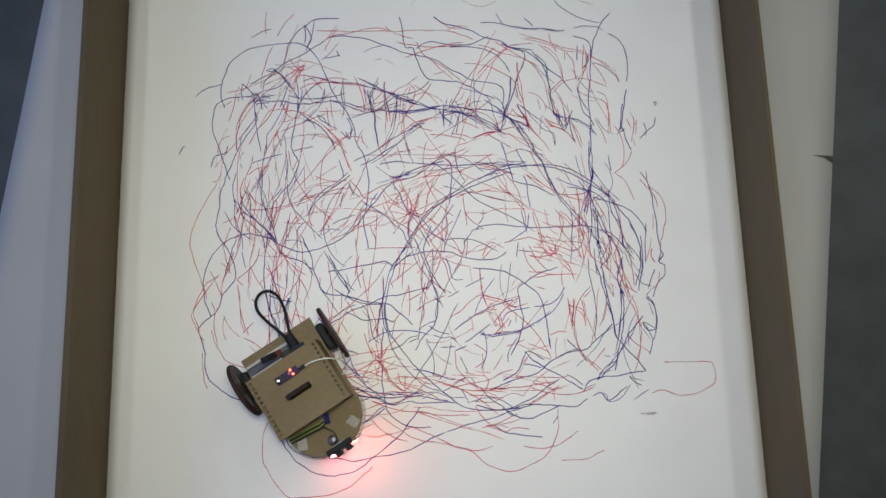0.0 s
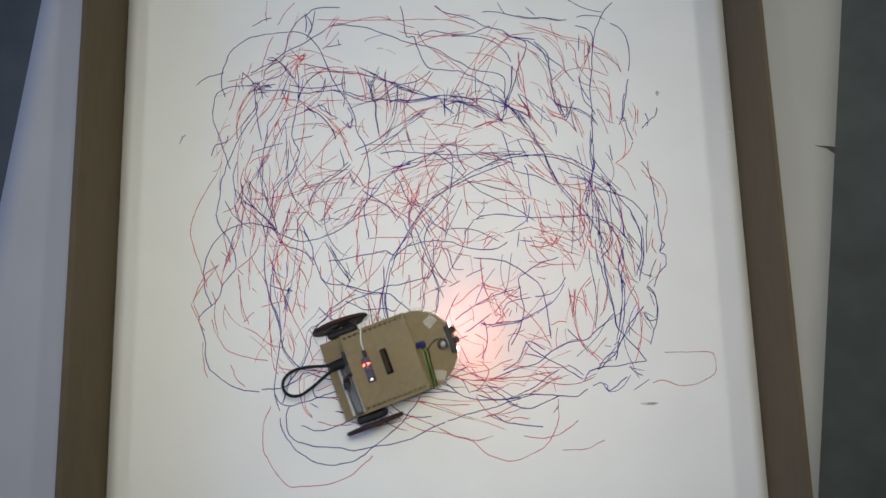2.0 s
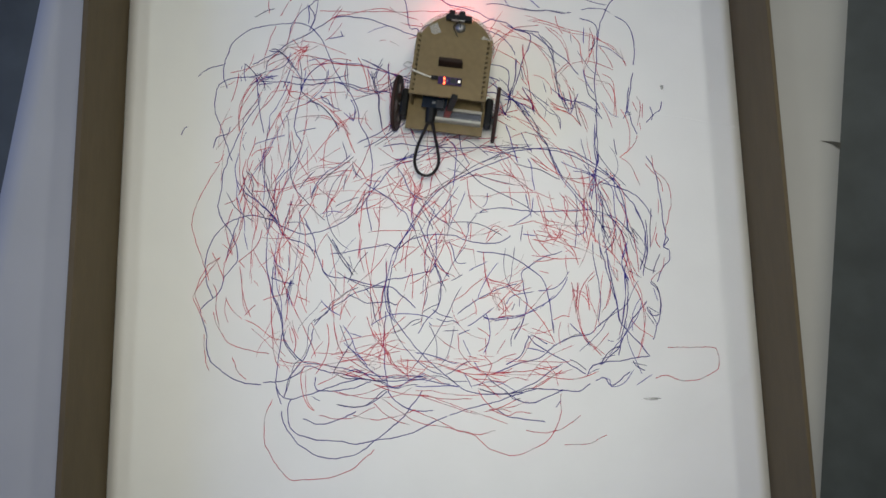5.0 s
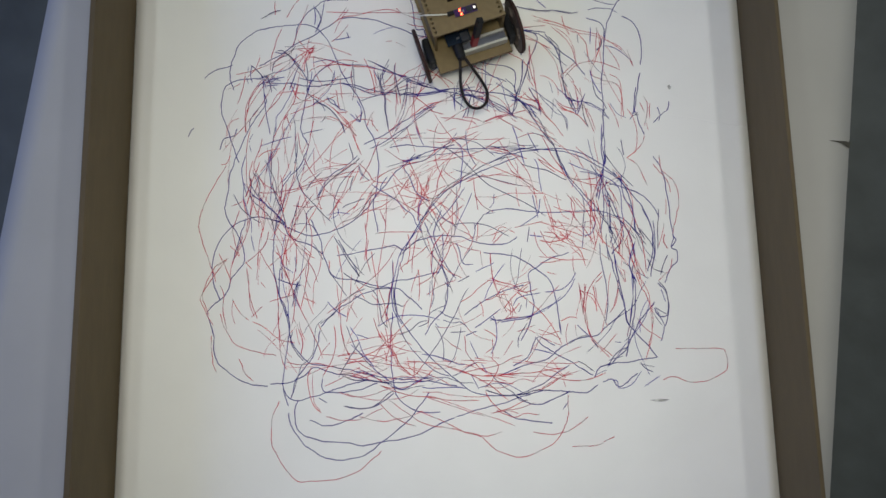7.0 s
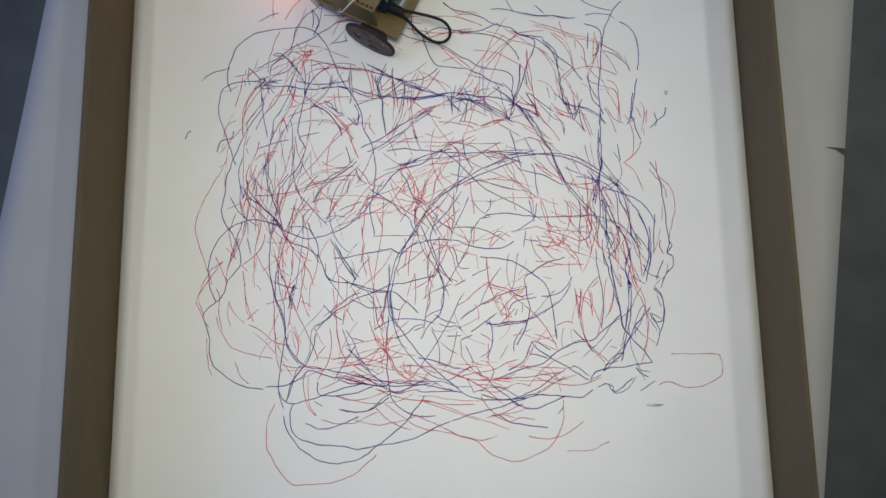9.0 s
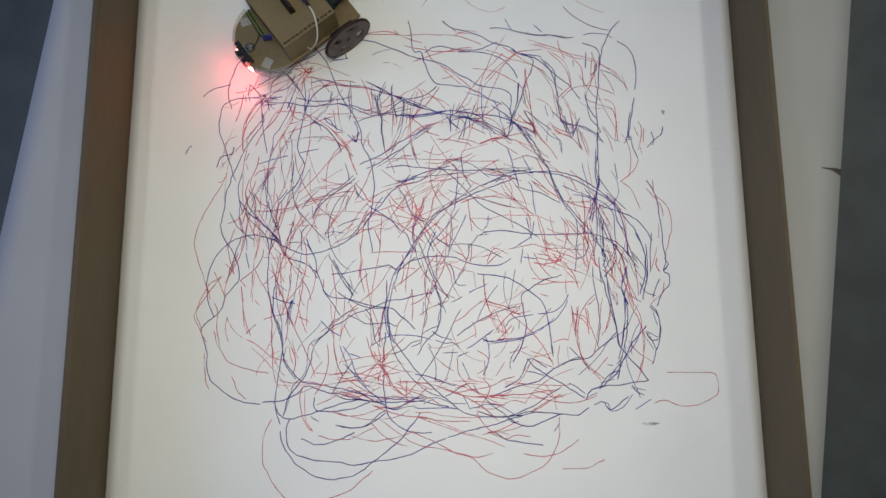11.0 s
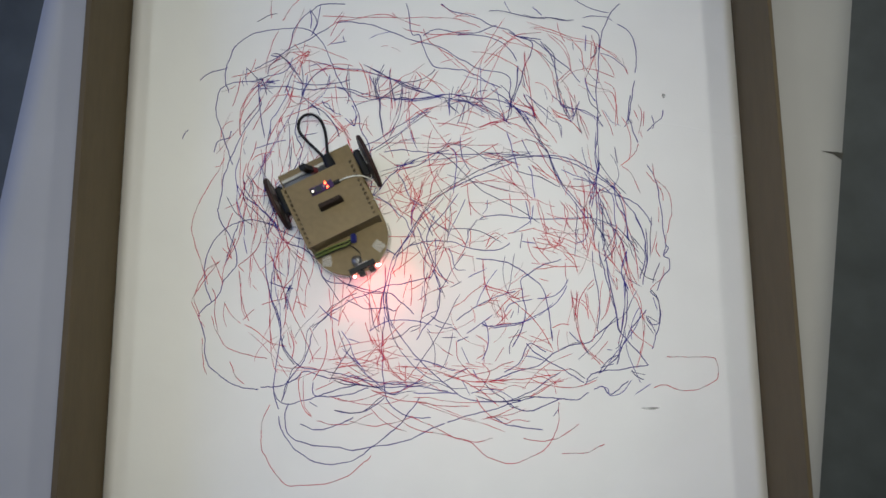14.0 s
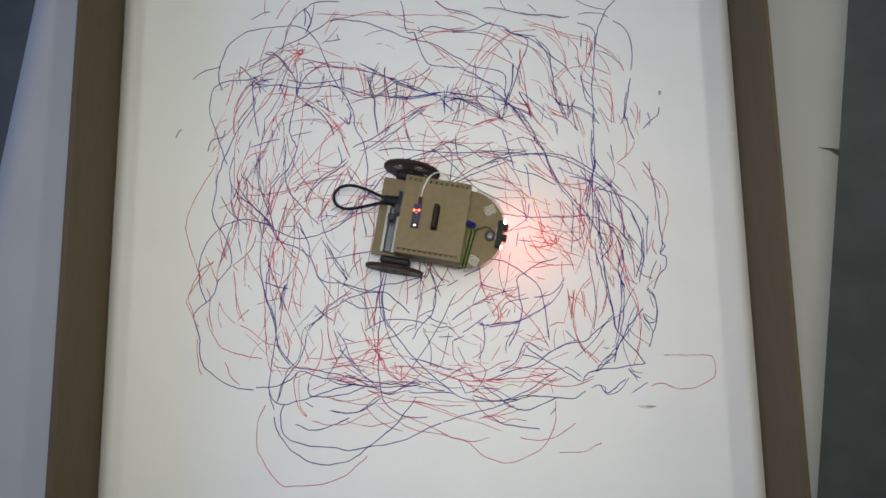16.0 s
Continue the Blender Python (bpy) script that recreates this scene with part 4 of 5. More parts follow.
mark(BLUE, (-200, 83), (-198, 74), (-194, 65))
mark(RED, (-234, 149), (-218, 147), (-198, 148), (-191, 145))
mark(BLUE, (-148, 146), (-141, 132), (-129, 114), (-123, 100))
mark(BLUE, (-144, 139), (-134, 121), (-117, 102))
mark(BLUE, (-128, 125), (-123, 109))
mark(RED, (-159, 121), (-159, 110))
mark(RED, (-150, 92), (-148, 76), (-147, 53))
mark(BLUE, (-161, 72), (-152, 62), (-138, 53))
mark(RED, (-132, 103), (-134, 76), (-138, 53))
mark(RED, (-129, 71), (-136, 58), (-138, 47))
mark(RED, (-134, 67), (-125, 51))
mark(RED, (-125, 82), (-134, 69), (-147, 60))
mark(RED, (-190, 77), (-174, 70))
mark(RED, (-201, 52), (-194, 41))
mark(RED, (-152, 153), (-161, 142), (-166, 130))
mark(RED, (-116, 166), (-114, 148), (-116, 120))
mark(RED, (-109, 132), (-105, 109), (-100, 86), (-93, 64), (-90, 39))
mark(RED, (-77, 136), (-91, 115), (-107, 98))
mark(BLUE, (-83, 120), (-83, 97), (-87, 75), (-91, 52))
mark(BLUE, (-109, 86), (-102, 77), (-99, 64), (-96, 48), (-89, 39))
mark(BLUE, (-129, 78), (-116, 72), (-107, 67), (-93, 67), (-81, 68), (-73, 64), (-70, 65))
mark(RED, (-75, 117), (-71, 104))
mark(RED, (-53, 108), (-51, 92), (-52, 70))
mark(RED, (-66, 113), (-62, 131), (-64, 151))
mark(BLUE, (-50, 162), (-46, 147), (-39, 130), (-32, 119), (-23, 107), (-17, 94), (-12, 78))
mark(BLUE, (-23, 151), (-22, 135), (-24, 114), (-30, 101))
mark(BLUE, (-7, 139), (-3, 130), (1, 114), (13, 112))
mark(BLUE, (13, 134), (1, 118), (-10, 100), (-17, 87), (-21, 74), (-21, 65), (-31, 60), (-40, 54), (-42, 45), (-53, 39))
mark(BLUE, (-32, 110), (-36, 96), (-36, 85), (-34, 74), (-38, 62))
mark(RED, (-16, 146), (-7, 130), (-3, 112), (6, 96))
mark(RED, (-14, 155), (-21, 137), (-28, 123))
mark(RED, (-26, 117), (-17, 105), (-1, 96))
mark(RED, (-41, 146), (-34, 123), (-21, 114))
mark(RED, (-50, 154), (-32, 144), (-12, 139), (6, 132), (22, 128))
mark(RED, (-75, 108), (-62, 119), (-50, 128), (-39, 137))
mark(BLUE, (-21, 92), (-15, 85))
mark(RED, (-8, 94), (-31, 85), (-44, 76))
mark(BLUE, (13, 37), (22, 42), (45, 59))
mark(RED, (-4, 67), (10, 75), (19, 84), (32, 93))
mark(BLUE, (-24, 47), (-13, 43), (-4, 44), (4, 38))
mark(BLUE, (-29, 58), (-18, 51), (-4, 47))
mark(BLUE, (-33, 43), (-29, 38))
mark(RED, (22, 129), (24, 109))
mark(RED, (33, 120), (36, 95), (41, 81))
mark(RED, (33, 100), (37, 104))
mark(RED, (28, 93), (46, 90))
mark(RED, (39, 75), (45, 70))
mark(BLUE, (31, 48), (36, 45), (44, 46))
mark(RED, (-73, 48), (-69, 65), (-60, 77))
mark(RED, (-127, 91), (-116, 73))
mark(RED, (-102, 39), (-93, 57), (-89, 68))
mark(RED, (-104, 152), (-84, 154), (-61, 153), (-39, 153))
mark(BLUE, (72, 131), (68, 113), (66, 95), (60, 79))
mark(RED, (32, 95), (46, 90), (59, 86), (70, 79), (77, 76))
mark(RED, (39, 75), (54, 75))
mark(RED, (39, 73), (52, 68), (62, 52))
mark(RED, (46, 84), (54, 63), (56, 50))
mark(RED, (56, 72), (58, 50), (51, 46))
mark(RED, (49, 46), (60, 57), (67, 65))
mark(RED, (77, 85), (70, 79))
mark(BLUE, (92, 76), (76, 74), (65, 71), (58, 61))
mark(BLUE, (97, 77), (108, 78), (119, 81), (128, 89), (135, 100))
mark(BLUE, (98, 56), (109, 65), (116, 72))
mark(BLUE, (76, 70), (74, 59))
mark(BLUE, (69, 63), (65, 54))
mark(BLUE, (31, 48), (40, 45), (53, 46), (71, 48), (87, 52), (96, 55))
mark(RED, (93, 112), (109, 113), (123, 116))
mark(RED, (100, 101), (111, 98))
mark(BLUE, (164, 134), (165, 111), (168, 95), (170, 75), (170, 61), (166, 39))
mark(BLUE, (180, 126), (182, 101), (186, 79), (190, 57), (190, 43), (195, 34))
mark(BLUE, (200, 94), (200, 70), (196, 48), (194, 34))
mark(BLUE, (206, 126), (198, 110), (200, 99), (205, 88))
mark(RED, (137, 87), (141, 66), (146, 35))
mark(RED, (146, 86), (141, 60), (142, 51))
mark(RED, (154, 84), (156, 66), (157, 53))
mark(RED, (139, 78), (152, 68), (158, 59))
mark(RED, (132, 120), (131, 109), (134, 96))
mark(RED, (130, 139), (141, 125), (147, 107))
mark(RED, (130, 132), (143, 116))
mark(RED, (166, 95), (157, 86))
mark(RED, (184, 92), (182, 75), (176, 55))
mark(RED, (187, 101), (192, 86))
mark(RED, (97, 145), (112, 142), (126, 140))
mark(RED, (93, 139), (108, 137), (124, 140))
mark(RED, (105, 132), (115, 148))
mark(RED, (124, 139), (131, 148))
mark(RED, (125, 140), (132, 134))
mark(RED, (126, 140), (126, 153))
mark(RED, (124, 141), (117, 150))
mark(BLUE, (81, 156), (79, 137))
mark(BLUE, (81, 146), (97, 143))
mark(BLUE, (161, 161), (155, 147), (146, 143))
mark(BLUE, (143, 127), (146, 148), (149, 161))
mark(BLUE, (176, 154), (180, 145), (177, 133))
mark(BLUE, (178, 156), (180, 147))
mark(BLUE, (194, 154), (200, 147), (207, 137))
mark(RED, (160, 152), (166, 140), (173, 131))
mark(RED, (189, 147), (195, 133), (205, 103))
mark(RED, (-218, 41), (-216, 28), (-211, 17), (-202, 6))
mark(BLUE, (-202, 37), (-204, 26), (-197, 12), (-189, 2))
mark(RED, (-198, 41), (-196, 28), (-193, 21))
mark(RED, (-158, 23), (-167, 12), (-172, 3))
mark(RED, (-169, 10), (-153, 9), (-140, 8), (-129, 11), (-116, 15), (-98, 19), (-85, 17))
mark(RED, (-141, 5), (-127, 3), (-111, 9), (-98, 17))
mark(RED, (-145, 45), (-142, 27), (-140, 14))
mark(BLUE, (-138, 42), (-133, 29), (-127, 16), (-116, 2), (-107, -7), (-98, -15), (-87, -24))
mark(BLUE, (-133, 21), (-125, 13), (-111, 0))
mark(RED, (-93, 44), (-90, 28), (-88, 15))
mark(RED, (-85, 13), (-80, -1), (-71, -9), (-58, -20))
mark(RED, (-98, 35), (-89, 22), (-80, 30))
mark(RED, (-100, 17), (-87, 19), (-67, 12), (-49, 10))
mark(RED, (-147, -13), (-133, -15), (-118, -19), (-102, -13), (-89, -7))
mark(RED, (-138, -19), (-122, -13), (-107, -11))
mark(BLUE, (-144, -15), (-129, -21), (-111, -22), (-98, -24), (-85, -26))
mark(BLUE, (-94, -22), (-85, -29), (-72, -33), (-63, -31), (-47, -29))
mark(RED, (-127, -6), (-111, -15), (-96, -22), (-80, -20))
mark(BLUE, (-129, -13), (-118, -11), (-102, -20))
mark(RED, (-89, -20), (-72, -18), (-58, -20), (-39, -21))
mark(RED, (-164, -27), (-149, -21), (-133, -11), (-122, -6))
mark(RED, (-180, -5), (-184, -18), (-181, -36), (-175, -51), (-168, -57))
mark(RED, (-140, -36), (-122, -41), (-98, -44), (-72, -42), (-54, -33))
mark(BLUE, (-142, -50), (-127, -53), (-111, -53), (-102, -48), (-89, -37), (-83, -34))
mark(RED, (-162, -62), (-146, -66), (-124, -66), (-107, -58), (-96, -54))
mark(RED, (-100, -48), (-87, -61), (-72, -70), (-57, -75))
mark(RED, (-58, 1), (-59, -14), (-57, -27))
mark(RED, (-67, 4), (-63, -9), (-47, -21))
mark(RED, (-71, -3), (-54, -10), (-38, -12))
mark(RED, (-98, -28), (-80, -35), (-63, -40), (-39, -42))
mark(RED, (-209, 2), (-193, -2), (-178, 0), (-155, -5), (-140, -9))
mark(BLUE, (-89, -24), (-76, -20), (-58, -19), (-39, -20))
mark(BLUE, (-87, -26), (-72, -32), (-54, -23), (-38, -16))
mark(RED, (-85, 19), (-71, 23), (-62, 19))
mark(RED, (-91, 22), (-98, 30), (-102, 39))
mark(RED, (-87, 17), (-80, 6), (-78, -5))
mark(RED, (-27, 1), (-14, -2), (-10, 3))
mark(BLUE, (-49, 8), (-36, 5), (-21, 1), (-7, -5), (1, -5))
mark(RED, (-3, -10), (12, -4), (26, -4))
mark(RED, (-3, -15), (17, -11), (39, -7), (54, 0), (68, 4))
mark(RED, (12, 2), (23, 0))
mark(BLUE, (-15, -19), (-5, -14), (6, -7), (15, -3))
mark(BLUE, (7, -17), (12, -26), (16, -34))
mark(RED, (6, -6), (21, -11), (34, -20), (49, -26))
mark(BLUE, (30, -17), (38, -26), (47, -33), (55, -39), (64, -48), (72, -48))
mark(RED, (31, 2), (39, -9), (32, -24), (23, -32))
mark(RED, (43, -18), (56, -18), (69, -16))
mark(RED, (23, -19), (43, -20), (60, -22))
mark(RED, (16, -24), (38, -26), (56, -29))
mark(RED, (91, -12), (104, -16), (115, -23))
mark(RED, (102, -3), (111, -17), (117, -23))
mark(RED, (126, -19), (115, -21), (102, -27), (88, -34))
mark(RED, (114, -23), (116, -34))
mark(BLUE, (-50, -31), (-32, -32), (-15, -31), (1, -33))
mark(RED, (-50, -36), (-32, -37), (-10, -41), (7, -43), (27, -43))
mark(RED, (-45, -42), (-24, -45), (-6, -47), (16, -47))
mark(RED, (-50, -41), (-37, -42), (-17, -49), (5, -58), (26, -65), (56, -76))
mark(RED, (35, -60), (46, -58), (63, -57), (81, -50))
mark(RED, (23, -37), (29, -48), (37, -56), (46, -61))
mark(BLUE, (-36, -19), (-50, -21))
mark(BLUE, (-25, -21), (-39, -27))
mark(BLUE, (-33, 40), (-27, 29), (-24, 14), (-25, -1))
mark(BLUE, (-3, 38), (-7, 20), (-12, 3), (-19, -6))
mark(RED, (1, 29), (2, 9), (10, -2), (17, -9))
mark(RED, (24, 35), (35, 28), (38, 22), (33, 13), (24, 7))
mark(BLUE, (-16, 32), (2, 33))
mark(BLUE, (15, 33), (6, 30), (2, 28))
mark(RED, (-25, 27), (-14, 18), (-3, 11))
mark(BLUE, (63, 12), (65, 26), (75, 41))
mark(BLUE, (81, 10), (92, 8), (103, 5))
mark(RED, (84, 28), (97, 21), (114, 14))
mark(RED, (75, 34), (93, 27), (115, 31))
mark(RED, (72, -5), (83, 12), (88, 21))
mark(RED, (57, 21), (46, 4))
mark(BLUE, (113, 40), (114, 27))
mark(BLUE, (118, -51), (112, -59))
mark(BLUE, (-39, -21), (-21, -20), (-6, -26), (12, -27))
mark(BLUE, (23, -35), (42, -41), (60, -42), (82, -37), (99, -37))
mark(RED, (21, -30), (42, -33), (64, -24), (82, -27))
mark(BLUE, (16, -32), (34, -28), (49, -29), (68, -40))
mark(BLUE, (-261, 367), (-262, 354), (-261, 346))
mark(BLUE, (-257, 370), (-258, 357), (-256, 347))
mark(BLUE, (-258, 370), (-249, 362), (-242, 354))
mark(BLUE, (-242, 352), (-240, 327), (-237, 303), (-232, 279))
mark(BLUE, (-240, 321), (-250, 310), (-257, 298), (-258, 289))
mark(BLUE, (-231, 360), (-229, 371), (-222, 378), (-212, 382), (-203, 392))
mark(BLUE, (-225, 388), (-217, 387), (-207, 378), (-198, 365), (-191, 360))
mark(BLUE, (-228, 359), (-217, 361), (-205, 368), (-200, 383))
mark(RED, (-232, 369), (-219, 381), (-203, 390), (-189, 385), (-177, 387))
mark(RED, (-179, 387), (-191, 380), (-200, 366), (-209, 353), (-216, 339), (-225, 329), (-236, 310))
mark(RED, (-177, 392), (-189, 375), (-191, 358))
mark(RED, (-175, 390), (-201, 390))
mark(RED, (-242, 352), (-253, 337), (-262, 318), (-264, 299), (-262, 282))
mark(RED, (-213, 305), (-217, 290), (-215, 276))
mark(RED, (-213, 305), (-207, 285))
mark(RED, (-208, 368), (-195, 356), (-181, 343), (-169, 338))
mark(RED, (-223, 332), (-207, 334), (-190, 331), (-176, 326), (-157, 313), (-139, 296), (-127, 280))
mark(BLUE, (-178, 319), (-164, 314), (-153, 304), (-143, 289), (-140, 279))
mark(BLUE, (-189, 375), (-186, 355), (-187, 336), (-181, 326), (-171, 318))
mark(BLUE, (-181, 360), (-183, 343), (-186, 331))
mark(BLUE, (-201, 346), (-207, 331), (-218, 310), (-225, 300), (-225, 281))
mark(BLUE, (-196, 370), (-202, 356), (-209, 336))
mark(RED, (-197, 343), (-204, 326), (-211, 312))
mark(RED, (-202, 331), (-190, 333))
mark(BLUE, (-153, 360), (-154, 347), (-160, 335), (-171, 323), (-181, 315))
mark(RED, (-167, 340), (-177, 358), (-179, 380))
mark(RED, (-179, 380), (-165, 370), (-155, 357))
mark(RED, (-179, 353), (-163, 365), (-144, 368), (-125, 364), (-106, 364))
mark(RED, (-130, 364), (-132, 349), (-127, 330))
mark(BLUE, (-129, 364), (-128, 344), (-126, 330))
mark(BLUE, (-125, 320), (-120, 310), (-120, 298), (-122, 293), (-134, 303))
mark(RED, (-146, 352), (-144, 330), (-139, 303))
mark(RED, (-151, 335), (-146, 306))
mark(BLUE, (-162, 326), (-157, 318), (-146, 312))
mark(RED, (-210, 293), (-190, 298), (-169, 299), (-148, 294))
mark(BLUE, (-240, 342), (-223, 343))
mark(BLUE, (-239, 355), (-228, 360))
mark(BLUE, (-240, 349), (-230, 348), (-223, 354))
mark(BLUE, (-242, 357), (-235, 351))
mark(BLUE, (-233, 356), (-223, 349))
mark(BLUE, (-238, 339), (-241, 349))
mark(RED, (-150, 304), (-136, 306))
mark(RED, (-186, 387), (-193, 378), (-205, 368), (-212, 351))
mark(RED, (-196, 383), (-186, 375), (-182, 387))
mark(BLUE, (-104, 359), (-97, 344), (-90, 329))
mark(BLUE, (-90, 363), (-93, 354), (-90, 334))
mark(BLUE, (-85, 372), (-92, 358), (-97, 346))
mark(BLUE, (-111, 372), (-92, 362), (-74, 352), (-60, 344), (-41, 339))
mark(BLUE, (-90, 329), (-89, 305), (-86, 283))
mark(BLUE, (-62, 343), (-63, 328), (-66, 307), (-74, 288), (-78, 278))
mark(RED, (-77, 368), (-78, 341), (-76, 329), (-77, 297))
mark(RED, (-76, 338), (-72, 326), (-71, 314))
mark(RED, (-97, 336), (-78, 341), (-62, 355), (-48, 362), (-34, 372))
mark(RED, (-45, 362), (-39, 350), (-50, 323), (-60, 309))
mark(RED, (-53, 336), (-55, 323), (-54, 307), (-53, 290), (-48, 273))
mark(RED, (-85, 329), (-74, 334), (-62, 338))
mark(RED, (-120, 332), (-102, 329), (-83, 326))
mark(BLUE, (-4, 335), (-4, 303))
mark(BLUE, (-11, 325), (6, 308))
mark(BLUE, (1, 342), (-3, 322))
mark(BLUE, (8, 342), (3, 332))
mark(RED, (-13, 327), (-15, 311))
mark(BLUE, (10, 339), (19, 322), (20, 307))
mark(BLUE, (17, 322), (10, 305), (5, 293))
mark(BLUE, (19, 322), (31, 334), (43, 336))
mark(BLUE, (-5, 318), (10, 322), (28, 317), (42, 309), (53, 300))
mark(BLUE, (15, 329), (31, 324), (42, 314), (60, 304))
mark(RED, (19, 322), (33, 317), (47, 307))
mark(RED, (29, 344), (22, 327))
mark(RED, (-113, 286), (-108, 300), (-104, 305))
mark(BLUE, (-82, 273), (-65, 283), (-55, 292), (-39, 306), (-27, 310))
mark(RED, (-46, 309), (-34, 304), (-18, 299))
mark(RED, (5, 296), (19, 293), (30, 288))
mark(RED, (30, 288), (46, 294), (60, 297))
mark(RED, (-81, 273), (-67, 295), (-60, 311))
mark(RED, (-43, 345), (-29, 350), (-15, 345), (-4, 337))
mark(RED, (33, 314), (43, 346), (63, 392))
mark(BLUE, (-64, 325), (-46, 326), (-27, 329), (-9, 332))
mark(BLUE, (-74, 324), (-62, 328), (-46, 323))
mark(RED, (101, 419), (120, 416), (138, 408), (152, 400))
mark(RED, (94, 425), (120, 416), (147, 405), (175, 397), (193, 385), (211, 369))
mark(RED, (124, 408), (138, 396), (144, 383), (147, 368), (148, 354))
mark(RED, (152, 398), (161, 385), (162, 370), (164, 358))
mark(RED, (164, 351), (169, 365), (176, 375), (178, 387))
mark(RED, (176, 407), (173, 385), (172, 368))
mark(BLUE, (167, 407), (166, 385))
mark(BLUE, (151, 398), (151, 387))
mark(BLUE, (164, 351), (166, 339), (170, 329), (176, 319))
mark(BLUE, (180, 392), (179, 382), (172, 375))
mark(RED, (133, 344), (148, 358), (164, 362), (178, 360), (201, 350))
mark(BLUE, (184, 382), (198, 377), (215, 363))
mark(RED, (184, 382), (195, 367), (201, 352))
mark(RED, (187, 345), (198, 338), (201, 323), (199, 287))
mark(BLUE, (185, 309), (194, 294), (205, 288))
mark(RED, (211, 377), (217, 355))
mark(RED, (91, 387), (91, 369), (95, 352), (96, 333), (102, 294))
mark(BLUE, (90, 364), (87, 357), (89, 345), (90, 340))
mark(BLUE, (89, 330), (97, 325), (107, 311), (120, 296), (131, 291), (133, 277))
mark(BLUE, (146, 315), (148, 303), (143, 298))
mark(BLUE, (153, 310), (171, 300), (180, 290))
mark(BLUE, (151, 315), (154, 293), (158, 278))
mark(RED, (150, 329), (153, 312), (157, 298), (165, 271))
mark(RED, (153, 307), (161, 293), (167, 274))
mark(RED, (125, 301), (139, 298), (145, 293))
mark(RED, (123, 305), (143, 295))
mark(BLUE, (166, 336), (169, 319), (178, 309), (182, 300))
mark(RED, (144, 332), (151, 319))
mark(BLUE, (75, 318), (81, 306), (95, 294), (101, 284), (106, 268))
mark(RED, (70, 321), (81, 311), (93, 306), (106, 296), (117, 282))
mark(RED, (68, 323), (84, 316), (100, 313))
mark(RED, (46, 290), (63, 297), (83, 301))
mark(RED, (79, 326), (93, 313), (104, 308))
mark(RED, (222, 308), (228, 294))
mark(RED, (228, 315), (232, 303), (227, 277))
mark(RED, (235, 306), (233, 287))
mark(BLUE, (59, 343), (70, 331), (72, 309), (65, 297))
mark(BLUE, (82, 367), (80, 345), (75, 328))
mark(BLUE, (47, 338), (61, 328), (70, 321))
mark(RED, (63, 415), (86, 399), (118, 379))
mark(BLUE, (109, 384), (123, 369), (136, 356))
mark(BLUE, (114, 396), (126, 383), (128, 369))
mark(RED, (112, 411), (96, 410), (79, 407), (63, 392))
mark(RED, (183, 309), (191, 292), (196, 275))
mark(BLUE, (175, 290), (180, 302))
mark(BLUE, (79, 314), (86, 304), (97, 296))
mark(BLUE, (63, 324), (77, 314), (86, 301))
mark(BLUE, (90, 435), (106, 431), (123, 431), (144, 427))
mark(BLUE, (165, 430), (177, 432), (193, 430), (201, 425))
mark(BLUE, (180, 126), (182, 104), (185, 86), (190, 57), (190, 41))
mark(BLUE, (206, 135), (198, 110), (200, 97), (205, 86))
mark(BLUE, (202, 94), (200, 70), (196, 43), (190, 21))
mark(BLUE, (216, 87), (207, 72), (198, 56), (179, 44), (170, 30), (158, 18), (142, 5))
mark(RED, (197, 117), (203, 108), (209, 92), (217, 78), (220, 61), (220, 34), (217, 14), (210, -5))
mark(RED, (205, 115), (209, 99), (211, 83))
mark(BLUE, (220, 63), (213, 45), (201, 28), (187, 13), (177, 0))
mark(BLUE, (229, 160), (230, 137), (228, 116), (222, 96))
mark(BLUE, (219, 114), (227, 101), (238, 97))
mark(BLUE, (244, 118), (238, 107), (234, 94))
mark(RED, (249, 114), (245, 100), (238, 94), (231, 87))
mark(BLUE, (231, 87), (239, 76), (241, 62), (239, 47))
mark(BLUE, (233, 78), (238, 62))
mark(BLUE, (225, 56), (239, 47))
mark(BLUE, (223, 49), (232, 34))
mark(BLUE, (226, 54), (235, 34))
mark(RED, (203, 45), (212, 32), (231, 19))
mark(BLUE, (204, -7), (209, -14), (218, -19))
mark(BLUE, (203, -9), (220, -13))
mark(BLUE, (165, -26), (176, -28), (178, -36), (191, -33), (205, -18))
mark(BLUE, (207, -35), (226, -23))
mark(RED, (139, 78), (154, 71), (164, 48), (168, 35))
mark(RED, (137, 87), (141, 53), (148, 26), (158, 13), (173, 0))
mark(RED, (144, 86), (143, 66), (140, 49))
mark(RED, (156, 84), (158, 64))
mark(RED, (184, 81), (180, 63), (171, 50))
mark(RED, (191, 101), (193, 86))
mark(RED, (242, 143), (240, 134), (245, 125))
mark(BLUE, (212, 151), (224, 135), (227, 128))
mark(BLUE, (201, 156), (211, 142), (220, 130))
mark(BLUE, (207, 144), (215, 119))
mark(BLUE, (166, -11), (177, 4), (189, 10))
mark(BLUE, (168, -4), (184, 0))
mark(BLUE, (152, -21), (165, -15))
mark(BLUE, (131, -4), (140, -8), (150, -17))
mark(BLUE, (123, 16), (137, 24), (150, 25))
mark(BLUE, (-179, 447), (-177, 435), (-178, 421))
mark(BLUE, (-166, 452), (-170, 428), (-174, 418))
mark(BLUE, (-103, 406), (-94, 411), (-78, 415))
mark(BLUE, (-154, 400), (-132, 403))
mark(BLUE, (-137, 410), (-135, 402))
mark(BLUE, (81, 367), (80, 347), (76, 331), (68, 305))
mark(BLUE, (13, 356), (50, 342), (59, 315), (64, 296))
